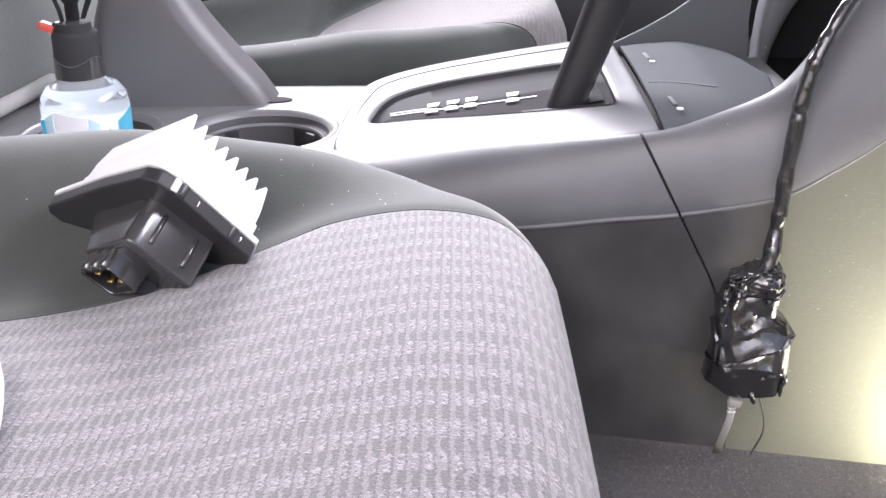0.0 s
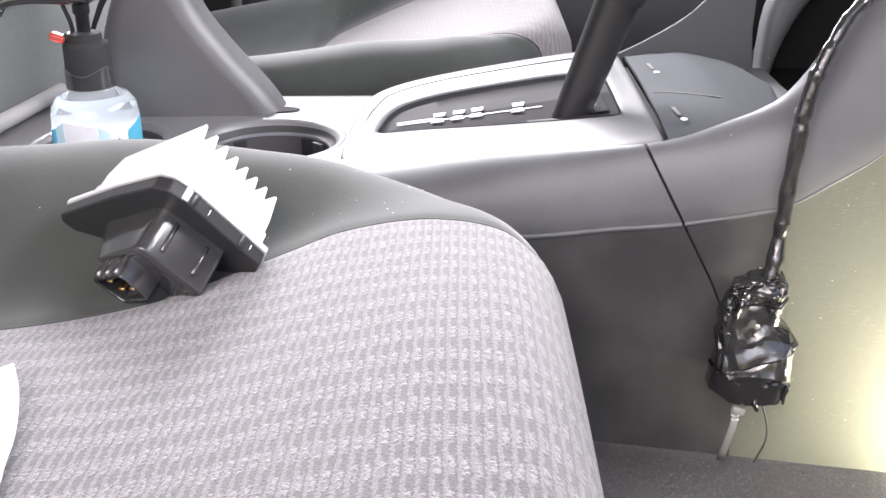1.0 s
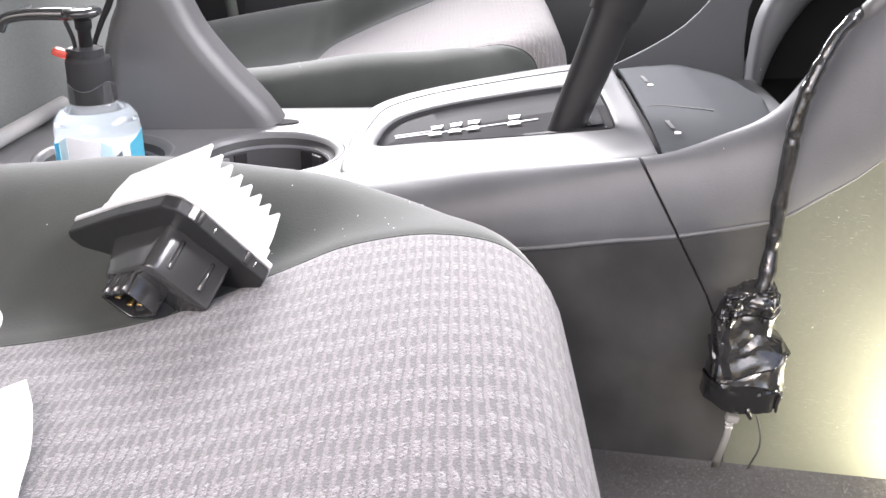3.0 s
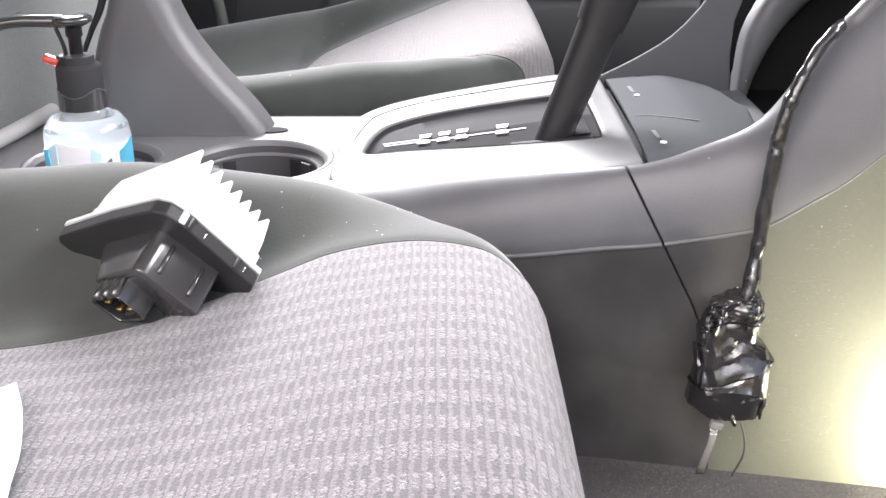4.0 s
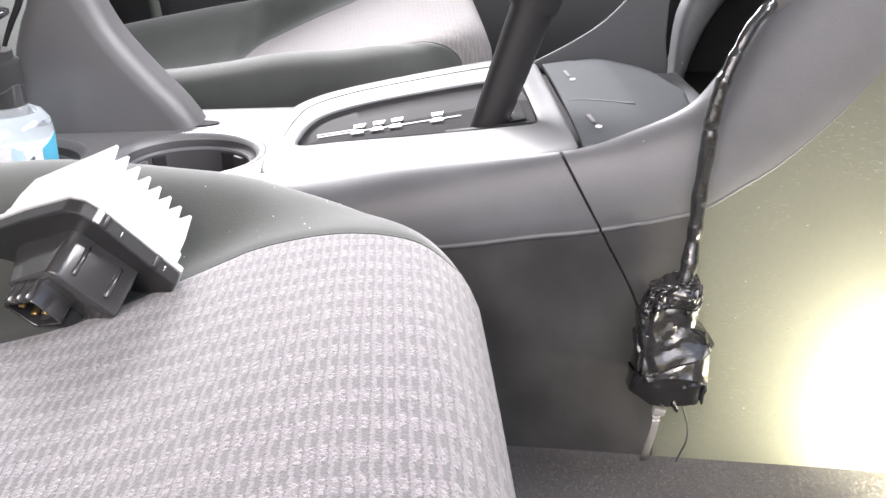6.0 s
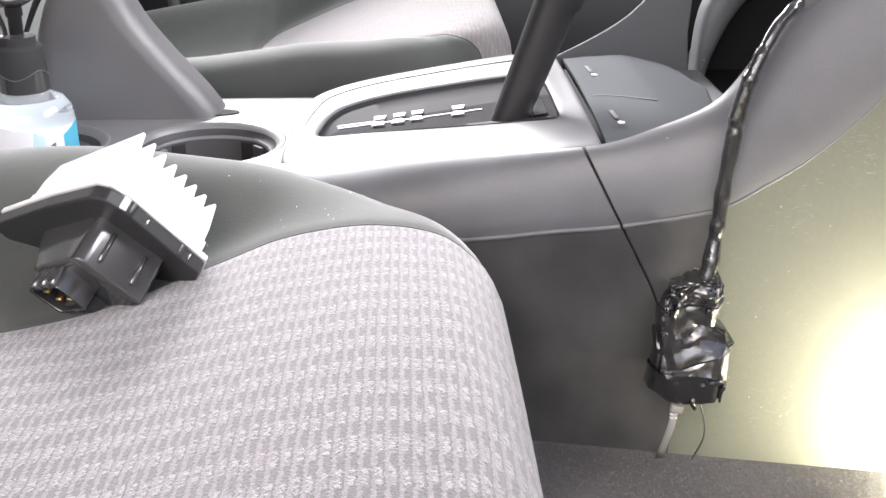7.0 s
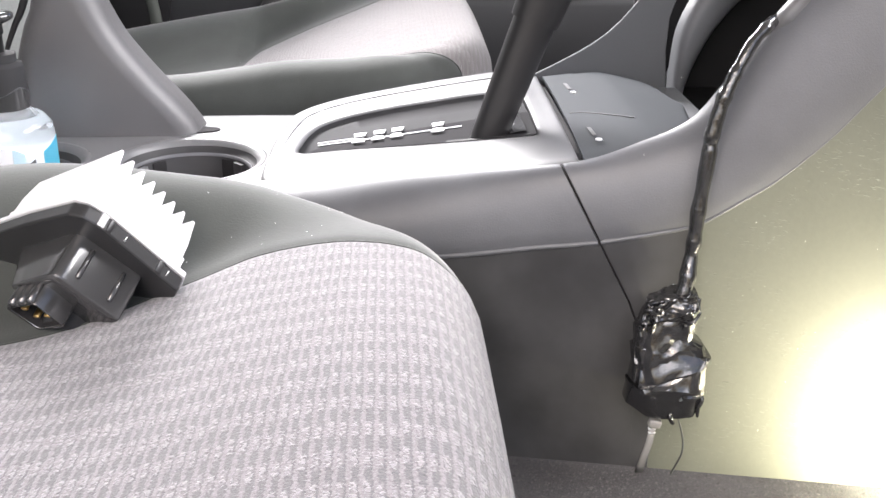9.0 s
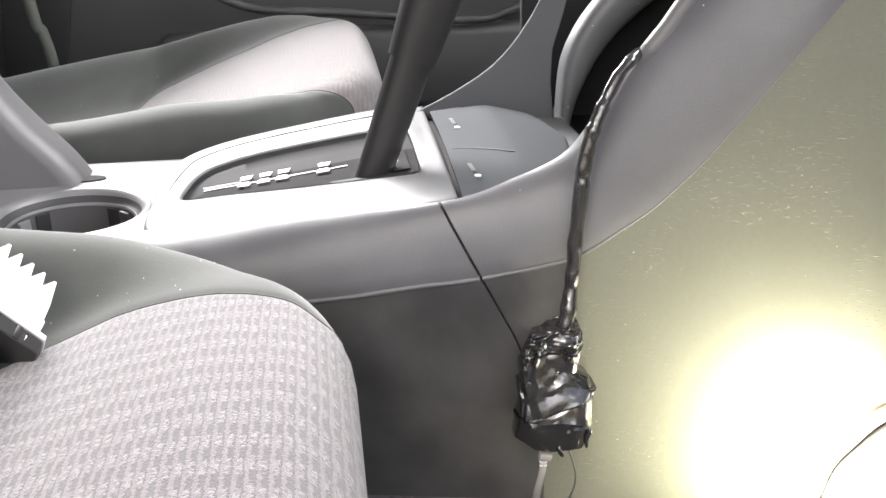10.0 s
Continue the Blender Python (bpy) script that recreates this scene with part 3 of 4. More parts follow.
def bar(name, x, y, w, d, mat, turn=-8, dz=0.0):
    """A thin printed bar on the gate plate."""
    b = block((w, d, 0.0005), (0, 0, 0), 0.0)
    return part(name, moved(b, Matrix.Translation((x, y, top_z(x) - 0.0050 + dz)) @ pose(0, 0, 0, 0, -9.4, turn)), mat, plate)


# the line of the selector and its marks, too worn to read
bar("marking_line", 0.013, 0.779, 0.112, 0.0018, M_WHITE, -7)
bar("marking_line", -0.028, 0.790, 0.030, 0.0014, M_WHITE, -7)
for mx, my in ((-0.010, 0.784), (0.005, 0.783), (0.019, 0.782), (0.050, 0.777)):
    for dy, w in ((-0.0105, 0.0100), (-0.0045, 0.0070), (0.0050, 0.0085), (0.0105, 0.0095)):
        bar("selector_mark", mx + 0.06 * dy, my + dy, w, 0.0034, M_WHITE, -8, 0.0012)
    for dx, dy in ((-0.0040, -0.0075), (0.0036, 0.0078)):
        bar("selector_mark", mx + dx, my + dy, 0.0022, 0.0060, M_WHITE, -8, 0.0013)
bar("lever_slot", 0.083, 0.727, 0.062, 0.013, M_CAVE, -16, 0.0002)
bar("gate_end_plate", 0.106, 0.755, 0.012, 0.050, M_GLOSS, 0, 0.0012)
bar("gate_pin", 0.104, 0.752, 0.0022, 0.0032, M_CHROME, 0, 0.0018)

# lid in front of the joint: nearly flat, rounded off at its front end
def lid_near(x):
    return curve(x, [(0.137, 0.634), (0.165, 0.632), (0.19, 0.640), (0.212, 0.664), (0.224, 0.687), (0.2305, 0.735)])


def lid_far(x):
    return curve(x, [(0.137, 0.868), (0.178, 0.864), (0.203, 0.848), (0.222, 0.822), (0.2305, 0.765)])


def lid_z(x):
    return 0.2715 + 0.13 * (min(x, 0.185) - 0.138) - 0.30 * max(0.0, x - 0.175) ** 1.4


rows = []
for i in range(37):
    x = 0.1380 + 0.0925 * math.sin(i / 36 * math.pi / 2)
    row = []
    for j in range(45):
        s = j / 44
        e = min(s, 1 - s)
        drop = 0.010 * max(0.0, 1 - e / 0.04) ** 2 if x > 0.165 else 0.002 * max(0.0, 1 - e / 0.03) ** 2
        row.append((x - 0.0008 + 0.0036 * s * (1 - i / 36), lid_near(x) + (lid_far(x) - lid_near(x)) * s, lid_z(x) + 0.0035 * math.sin(s * math.pi) - drop))
    rows.append(row)
rows.append([(x + 0.0012, y, z - 0.006) for x, y, z in rows[-1]])
rows.append([(x + 0.0004, y, z - 0.014) for x, y, z in rows[-1]])
part("front_lid", thick(grid(rows), -0.003), M_LID, console, "blue-grey lid ahead of the joint")
# hollow inner side of the near wing, falling to the lid
rows = []
for i in range(34):
    x = 0.1385 + 0.15 * i / 33
    y0, z0 = edge_y(x) + 0.001, edge_z(x) - 0.0015
    y1 = lid_near(min(x, 0.226)) + 0.004 + 0.6 * max(0.0, x - 0.226)
    z1 = (lid_z(x) if x < 0.226 else lid_z(0.226) - 0.35 * (x - 0.226)) - 0.002
    row = []
    for j in range(15):
        s = j / 14
        row.append((x, y0 + (y1 - y0) * s ** 1.5, z0 + (z1 - z0) * (1 - (1 - s) ** 2.2)))
    rows.append(row)
part("inner_wing", thick(grid(rows), 0.0015), M_LID, console, "blue-grey hollow inner side of the wing")
part("bin_step", block((0.030, 0.20, 0.012), (0.239, 0.760, 0.2570), 0.003), M_WING, console)
part("joint_floor", block((0.012, 0.25, 0.004), (0.137, 0.757, 0.262), 0.0), M_CAVE, console)
for dx, dy in ((0.1540, 0.786), (0.1510, 0.660)):
    b = moved(block((0.0030, 0.019, 0.0005), (0, 0.0215, 0), 0.0002), Matrix.Translation((dx, dy, lid_z(dx) + 0.0030)) @ pose(0, 0, 0, 0, 0, 3))
    part("lid_mark", b, M_MARK, console)
    b = moved(lathe([(0.0023, 0), (0.0023, 0.0008), (0.0016, 0.0010)], 16), Matrix.Translation((dx, dy, lid_z(dx) + 0.0032)))
    part("lid_dot", b, M_WHITE, console)
part("lid_crease", tube([(x, y, lid_z(x) + 0.0034) for x, y in ((0.1425, 0.731), (0.152, 0.728), (0.165, 0.717), (0.183, 0.700))], 0.0005, 30, 6), M_MARK, console)

# tray with the two cup holders
TRAY = 0.230
CUPS = [(-0.140, 0.776, 0.0555), (-0.268, 0.775, 0.050)]
def tray_sheet():
    """The tray's top as two square fans, each from a cup's rim out to a rectangle."""
    bm = bmesh.new()
    for (cx, cy, r), (x0, x1) in zip(CUPS, ((-0.206, -0.062), (-0.335, -0.206))):
        n = 64
        rows = []
        for t in (0.0, 0.15, 0.4, 1.0):
            row = []
            for i in range(n):
                a = 2 * math.pi * i / n
                c, s = math.cos(a), math.sin(a)
                kx = (x1 - cx) / c if c > 1e-6 else ((x0 - cx) / c if c < -1e-6 else 1e9)
                ky = (0.90 - cy) / s if s > 1e-6 else ((0.68 - cy) / s if s < -1e-6 else 1e9)
                k = min(kx, ky)
                d = r + 0.004 + (k - r - 0.004) * t
                row.append((cx + c * d, cy + s * d, TRAY))
            rows.append(row)
        vs = [[bm.verts.new(p) for p in row] for row in rows]
        for a, b in zip(vs, vs[1:]):
            for i in range(n):
                j = (i + 1) % n
                bm.faces.new((a[i], a[j], b[j], b[i]))
    bmesh.ops.recalc_face_normals(bm, faces=bm.faces[:])
    return bm
part("tray_top", tray_sheet(), M_TOP, console, "pale grey tray", smooth=False)
for cx, cy, r in CUPS:
    b = lathe([(r + 0.0045, -0.001), (r + 0.0035, 0.0004), (r + 0.0012, 0.0004), (r - 0.0012, -0.0008), (r - 0.0030, -0.0026), (r - 0.0040, -0.0044)], 64, caps=False)
    part("cup_rim", moved(b, Matrix.Translation((cx, cy, TRAY))), M_TOP, console, "smooth pale rim")
    b = lathe([(r - 0.0038, -0.0042), (r - 0.0050, -0.0068), (r - 0.0066, -0.0088), (r - 0.0085, -0.0098), (r - 0.0094, -0.0110), (r - 0.0120, -0.075), (0.002, -0.078)], 64, caps=False)
    cup = part("cup_holder", moved(b, Matrix.Translation((cx, cy, TRAY))), M_CUP, console, "dark round cup holder")
    b = lathe([(r - 0.0080, -0.0092), (r - 0.0086, -0.0087), (r - 0.0097, -0.0095), (r - 0.0098, -0.0112)], 64, caps=False)
    part("cup_ledge", moved(b, Matrix.Translation((cx, cy, TRAY))), M_PLASTIC, cup)
    # thin black plates paint the shade of the notches; thicker ones are springs
    for da, m, h, proud in ((1.02, M_CAVE, 0.022, 0.002), (0.70, M_CUP, 0.024, 0.006), (2.28, M_CAVE, 0.022, 0.002), (2.70, M_TOP, 0.024, 0.006)):
        b = moved(block((proud, 0.012, h), (0, 0, 0), 0.0007), Matrix.Translation((cx + (r - 0.0100) * math.cos(da), cy + (r - 0.0100) * math.sin(da), TRAY - 0.0125 - h / 2)) @ pose(0, 0, 0, 0, 0, math.degrees(da)))
        part("cup_spring_or_notch", b, m, cup)
b = slab([(0.026 * math.cos(a), 0.0095 * math.sin(a)) for a in [2 * math.pi * i / 28 for i in range(28)]], 0.0008)
part("pivot_slot", moved(b, Matrix.Translation((-0.153, 0.857, TRAY + 0.0002))), M_GATE, console, "dark slot at the armrest's foot", smooth=False)

# raised lip across the tray's rear end, and the storage box behind it
part("tray_lip", tube([(-0.366, 0.70, TRAY + 0.004), (-0.362, 0.78, TRAY + 0.004), (-0.353, 0.85, TRAY + 0.004), (-0.342, 0.905, TRAY + 0.006)], 0.0068, 40, 12), M_LIP, console)
part("tray_end", block((0.05, 0.24, 0.01), (-0.345, 0.80, TRAY - 0.008), 0.002), M_TOP, console)
BOX = Matrix.Translation((-0.395, 0.81, 0.0)) @ pose(0, 0, 0, 0, 0, -26.6)
part("storage_box", moved(block((0.22, 0.40, 0.42), (-0.11, 0.07, 0.17), 0.012, 4), BOX), M_BOXCLOTH, console, "grey-green covered storage box")
part("storage_lid", tube([(-0.437, 0.724, 0.282), (-0.400, 0.798, 0.299), (-0.366, 0.866, 0.3165), (-0.353, 0.892, 0.3225)], 0.0035, 20, 10), M_TOP, console, "pale edge of the storage lid")

# wings that rise to the dashboard
def plate_y(name, pts, y, d, mat, label="", bevel=0.004):
    b = slab(pts, d, bevel, 3)
    return part(name, moved(b, Matrix(((1, 0, 0, 0), (0, 0, 1, y), (0, 1, 0, 0), (0, 0, 0, 1)))), mat, console, label, smooth=False)
top_line = [(x, curve(x, [(0.125, 0.268), (0.16, 0.2848), (0.194, 0.306), (0.218, 0.332), (0.2345, 0.359), (0.26, 0.41), (0.30, 0.50)])) for x in [0.125 + 0.0115 * i for i in range(13)]]
wing = plate_y("far_wing", [(0.125, 0.10), *top_line, (0.272, 0.44), (0.262, 0.38), (0.2535, 0.345), (0.2455, 0.318), (0.2445, 0.29), (0.2475, 0.255), (0.25, 0.10)], 0.868, 0.004, M_WING, "grey wing rising to the dash", 0.0015)
rows = []
for j in range(26):
    z = 0.235 + 0.30 * j / 25
    xl = curve(z, [(0.235, 0.2540), (0.253, 0.2535), (0.281, 0.2545), (0.310, 0.2585), (0.337, 0.2715), (0.356, 0.2860), (0.40, 0.322), (0.55, 0.43)])
    w = curve(z, [(0.235, 0.003), (0.253, 0.006), (0.281, 0.013), (0.309, 0.022), (0.332, 0.029), (0.355, 0.037), (0.40, 0.050), (0.55, 0.08)])
    rows.append([(xl, 0.886, z), (xl + 0.002, 0.877, z), (xl + 0.002 + 0.12 * w, 0.8730, z), (xl + 0.002 + 0.35 * w, 0.8715, z), (xl + 0.002 + 0.7 * w, 0.8725, z), (xl + 0.002 + w, 0.876, z), (xl + 0.002 + 1.25 * w, 0.884, z), (xl + 0.002 + 1.5 * w, 0.900, z), (xl + 0.002 + 1.8 * w, 0.950, z)])
b = grid(rows)
bmesh.ops.reverse_faces(b, faces=b.faces[:])
part("bin_cheek", thick(b, 0.002), M_PLASTIC, console, "curved glossy cheek of the open bin")
# the bin's wall, back and floor have its shade in their black colour
plate_y("cave_wall", [(0.235, 0.10), (0.235, 0.60), (0.55, 0.60), (0.55, 0.10)], 0.952, 0.012, M_CAVE, "wall of the open bin, coloured black for its shade")
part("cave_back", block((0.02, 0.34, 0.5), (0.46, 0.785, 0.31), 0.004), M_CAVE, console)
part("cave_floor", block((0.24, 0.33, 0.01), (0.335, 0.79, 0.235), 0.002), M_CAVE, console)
part("far_flank", block((0.75, 0.012, 0.17), (-0.25, 0.900, FLOOR + 0.085), 0.003), M_DARK, console)

# pale rounded rim along the near wing's upper edge, the cable tucks behind it
part("wing_rim", tube([(0.2405, 0.618, 0.3525), (0.2475, 0.6125, 0.3625), (0.2560, 0.6115, 0.3730), (0.2655, 0.6105, 0.3870), (0.2760, 0.6095, 0.4025), (0.31, 0.607, 0.450), (0.38, 0.602, 0.53)], lambda t: 0.0016 + 0.0042 * min(1.0, t * 5), 60, 12), M_BEZEL, console)

# armrest support
rows = []
for j in range(30):
    z = TRAY - 0.004 + 0.30 * j / 29
    h = z - 0.2344
    xr = curve(z, [(0.20, -0.128), (0.231, -0.1420), (0.250, -0.1545), (0.274, -0.1750), (0.306, -0.1990), (0.329, -0.2105), (0.36, -0.2225), (0.45, -0.256), (0.55, -0.266)])
    xl = curve(z, [(0.20, -0.292), (0.2335, -0.2900), (0.289, -0.2840), (0.3155, -0.2760), (0.3424, -0.2665), (0.45, -0.30), (0.55, -0.31)])
    cx, hx, hy, r = (xr + xl) / 2, (xr - xl) / 2, 0.028, 0.019
    row = []
    for sx, sy, a0 in ((1, 1, 0), (-1, 1, 90), (-1, -1, 180), (1, -1, 270)):
        for k in range(13):
            a = radians(a0 + 90 * k / 12)
            row.append((cx + sx * (hx - r) + r * math.cos(a), 0.868 + sy * (hy - r) + r * math.sin(a), z))
    rows.append(row)
bm = grid(rows, closed=True, caps=True)
bmesh.ops.recalc_face_normals(bm, faces=bm.faces[:])
armrest = thing("armrest_support", "grey grained plastic armrest support on the console", "armrest")
part("support_body", bm, M_SPRING, armrest)
part("edge_seam", tube([(-0.2935, 0.846, 0.270), (-0.2890, 0.846, 0.2958), (-0.2800, 0.846, 0.3170), (-0.2710, 0.846, 0.3340), (-0.262, 0.846, 0.36)], lambda t: 0.0012 + 0.0022 * t, 30, 8), M_CAVE, armrest, "dark rubber edge")

# ---- gear lever ----
lever = thing("gear_lever", "dark grey automatic gear lever leaning forward in its gate", "gear lever")
def lever_rod(p0, p1, r0, r1, n=16):
    rows = []
    a, b = Vector(p0), Vector(p1)
    d = (b - a).normalized()
    s = d.cross(Vector((0, 1, 0))).normalized()
    w = s.cross(d)
    for i in range(n + 1):
        t = i / n
        r = r0 + (r1 - r0) * t
        rows.append([a.lerp(b, t) + r * (math.cos(q) * s + 0.8 * math.sin(q) * w) for q in [2 * math.pi * k / 28 for k in range(28)]])
    m = grid(rows, closed=True, caps=True)
    bmesh.ops.recalc_face_normals(m, faces=m.faces[:])
    return m
part("shaft", lever_rod((0.082, 0.741, 0.246), (0.117, 0.741, 0.341), 0.0125, 0.0155), M_LEVER, lever)
part("collar", lever_rod((0.1165, 0.741, 0.3395), (0.138, 0.741, 0.400), 0.0175, 0.022), M_LEVER, lever)
part("knob", lever_rod((0.138, 0.741, 0.400), (0.150, 0.741, 0.445), 0.022, 0.020), M_LEVER, lever)

# ---- blower resistor lying on the near seat ----
C = Vector((-0.1299, 0.4512, 0.3059))
n_ax = Vector((-0.3154, -0.7963, -0.5163)).normalized()
a_ax = Vector((0.7361, -0.5486, 0.3965))
a_ax = (a_ax - a_ax.dot(n_ax) * n_ax).normalized()
b_ax = n_ax.cross(a_ax)
RES = Matrix.Translation(C) @ Matrix((a_ax, b_ax, n_ax)).transposed().to_4x4() @ Matrix.Scale(1.03, 4)
resistor = thing("blower_resistor", "black plastic blower resistor with bright aluminium fins on the seat", "car part")


def piece(name, bm, mat, label="", smooth=True, at=(0, 0, 0), under=None):
    return part(name, moved(bm, RES @ Matrix.Translation(at)), mat, under or resistor, label, smooth)


OUT = [(-0.006, 0.0010), (0.0, -0.003), (0.003, -0.012), (0.002, -0.0605), (-0.010, -0.0675), (-0.040, -0.0645), (-0.060, -0.040), (-0.0905, -0.0175), (-0.0915, 0.0005), (-0.087, 0.0042), (-0.041, 0.0036)]
flange = piece("flange", slab(OUT[::-1], 0.0075, 0.0010), M_FLANGE, "thick black flange", False, (0, 0, -0.0075))
for px, py, w, mat in ((0.0008, -0.0116, 0.0036, M_ALU), (0.0009, -0.0160, 0.0034, M_FLANGE), (0.0003, -0.0470, 0.004, M_FLANGE)):
    piece("flange_clip", block((0.0050, w, 0.0068), (px, py, -0.0041), 0.0006), mat, under=flange)
# small chrome bits stand in for glints on the glossy flange edge
for py in (-0.0250, -0.0515):
    piece("flange_glint", block((0.0016, 0.0009, 0.0030), (0.0027, py, -0.0036), 0.0003), M_CHROME, under=flange)
piece("gasket", slab([(x * 1.01 + 0.0008, y * 1.01 + 0.0006) for x, y in OUT[::-1]], 0.003, 0.0006), M_ALU, "pale gasket edge", False, (0, 0, -0.0106))
sink = piece("heat_sink_base", block((0.072, 0.060, 0.010), (-0.040, -0.0300, -0.0152), 0.001), M_ALU, "", False)
for i in range(8):
    y = -0.0048 - 0.0075 * i
    prof = [(-0.0037, 0.0), (0.0037, 0.0), (0.0032, 0.0105), (0.0007, 0.0235), (-0.0007, 0.0235), (-0.0032, 0.0105)]
    fin = slab(prof, 0.073 - 0.0009 * i)
    # profile along b and -n, length along a
    piece("fin", moved(fin, Matrix(((0, 0, 1, -0.076), (1, 0, 0, y), (0, -1, 0, -0.0195), (0, 0, 0, 1)))), M_ALU, "", False, under=sink)

def rounded(corners):
    """An outline through (x, y, radius) corners, each rounded off."""
    out = []
    for k, (x, y, r) in enumerate(corners):
        p = Vector((x, y))
        a, b = (Vector(corners[k - 1][:2]) - p).normalized(), (Vector(corners[(k + 1) % len(corners)][:2]) - p).normalized()
        for i in range(7):
            t = i / 6
            out.append(p + r * ((1 - t) ** 2 * a + t * t * b))
    return out


# tapered connector body: outline at the flange, at the end and just within it
foot = rounded([(-0.0630, -0.0088, 0.004), (-0.0125, -0.0105, 0.0065), (-0.0085, -0.0478, 0.003), (-0.0560, -0.0475, 0.004)])
end = rounded([(-0.0510, -0.0098, 0.004), (-0.0124, -0.0102, 0.0060), (-0.0112, -0.0488, 0.0025), (-0.0480, -0.0480, 0.004)])
mid = sum(end, Vector((0, 0))) / len(end)
plug = grid([[(*p, -0.001) for p in foot], *[[(*mid.lerp(p, k), z) for p in end] for k, z in ((1.0, 0.0226), (0.995, 0.0233), (0.975, 0.0238), (0.5, 0.0238))]], closed=True, caps=True)
bmesh.ops.recalc_face_normals(plug, faces=plug.faces[:])
plug = piece("connector_body", plug, M_GLOSS)
for x, y in ((-0.0116, -0.0205), (-0.0107, -0.0388)):
    piece("connector_rib", lathe([(0.0006, 0.0028), (0.0013, 0.0034), (0.0013, 0.0188), (0.0006, 0.0194)], 20), M_GLOSS, "", True, (x, y, 0), plug)
# hollow plug socket with its three contacts
S0, S1, S2, S3 = Vector((-0.0490, -0.0128)), Vector((-0.0262, -0.0150)), Vector((-0.0275, -0.0340)), Vector((-0.0480, -0.0325))
mid = (S0 + S1 + S2 + S3) / 4
ring4 = []
for p, q in ((S0, S1), (S1, S2), (S2, S3), (S3, S0)):
    ring4 += [p.lerp(q, 0.08), p.lerp(q, 0.5), p.lerp(q, 0.92)]
shell = grid([[(*mid.lerp(p, k), z) for p in ring4] for k, z in ((1.05, 0.0215), (1.0, 0.0335), (0.98, 0.0343), (0.87, 0.0343), (0.85, 0.0338))], closed=True)
bmesh.ops.recalc_face_normals(shell, faces=shell.faces[:])
socket = piece("socket_shell", shell, M_GLOSS)
# inner faces of the socket, made separate to paint the cavity's shade black
liner = grid([[(*mid.lerp(p, k), z) for p in ring4] for k, z in ((0.85, 0.0338), (0.84, 0.0250))], closed=True, caps=True)
liner.faces.ensure_lookup_table()
bmesh.ops.delete(liner, geom=[f for f in liner.faces if all(v.co.z > 0.03 for v in f.verts)], context="FACES_ONLY")
piece("socket_inner_shade", liner, M_CAVE, under=socket)
for f in (0.26, 0.56, 0.86):
    p = S0.lerp(S1, f) + Vector((0.0, 0.0002))
    piece("socket_rib", lathe([(0.0010, 0.0225), (0.0024, 0.0235), (0.0024, 0.0336), (0.0016, 0.0343)], 24), M_GLOSS, "", True, (p.x, p.y, 0), socket)
for x, y in ((-0.0430, -0.0190), (-0.0420, -0.0255), (-0.0350, -0.0270)):
    piece("contact_pin", moved(block((0.0034, 0.0018, 0.0080), (0, 0, 0), 0.0007), Matrix.Translation((x, y, 0.0284)) @ pose(0, 0, 0, 0, 0, -28)), M_BRASS, "brass contact", under=socket)
piece("locating_peg", lathe([(0.0105, 0.0), (0.0105, 0.0245), (0.0092, 0.0270), (0.001, 0.0275)], 32), M_FUNNEL, "", True, (-0.0430, -0.0400, 0.004))

# ---- taped module hanging on its cable ----
module = thing("taped_module", "small electronic box wrapped in shiny black tape beside the console", "electronics")
# outline of the bundle: height, left, right
SIDES = [(0.206, 0.186, 0.1960), (0.2015, 0.1775, 0.1990), (0.198, 0.1705, 0.2015), (0.191, 0.1670, 0.2010), (0.1795, 0.1640, 0.1985), (0.174, 0.1635, 0.1995), (0.169, 0.1630, 0.2065), (0.163, 0.1625, 0.2095),
         (0.159, 0.1620, 0.2110), (0.153, 0.1618, 0.2088), (0.147, 0.1614, 0.2075), (0.141, 0.1598, 0.2078), (0.136, 0.1580, 0.2065), (0.131, 0.1612, 0.2070), (0.127, 0.1670, 0.2062), (0.123, 0.1705, 0.2030), (0.120, 0.175, 0.199)]
LEFT, RIGHT = [(z, l) for z, l, r in SIDES[::-1]], [(z, r) for z, l, r in SIDES[::-1]]
# how far the wrapped face stands out at each height, folds first high, then low
PROUD = [(0.120, 0.006), (0.1225, 0.0115), (0.136, 0.0128), (0.1405, 0.0142), (0.1425, 0.0146), (0.1495, 0.0116), (0.1512, 0.0122), (0.1600, 0.0092), (0.1650, 0.0076), (0.1680, 0.0066), (0.1730, 0.0062), (0.1780, 0.0040), (0.1810, 0.0046), (0.1890, 0.0042), (0.1925, 0.0055), (0.1980, 0.0030), (0.206, 0.002)]


def straight(x, pts):
    for (x0, v0), (x1, v1) in zip(pts, pts[1:]):
        if x <= x1:
            return v0 + (v1 - v0) * max(0.0, (x - x0) / (x1 - x0))
    return pts[-1][1]


random.seed(9)
rows = []
# height and slant of each fold
FOLDS = [(0.1200, 0.0), (0.1225, -0.02), (0.1330, 0.05), (0.1405, -0.10), (0.1430, -0.12), (0.1492, 0.30), (0.1512, 0.30), (0.1600, 0.06), (0.1655, -0.16), (0.1690, -0.05), (0.1760, -0.22), (0.1860, 0.05), (0.1905, 0.20), (0.1940, -0.15), (0.1975, 0.0), (0.2015, 0.15)]
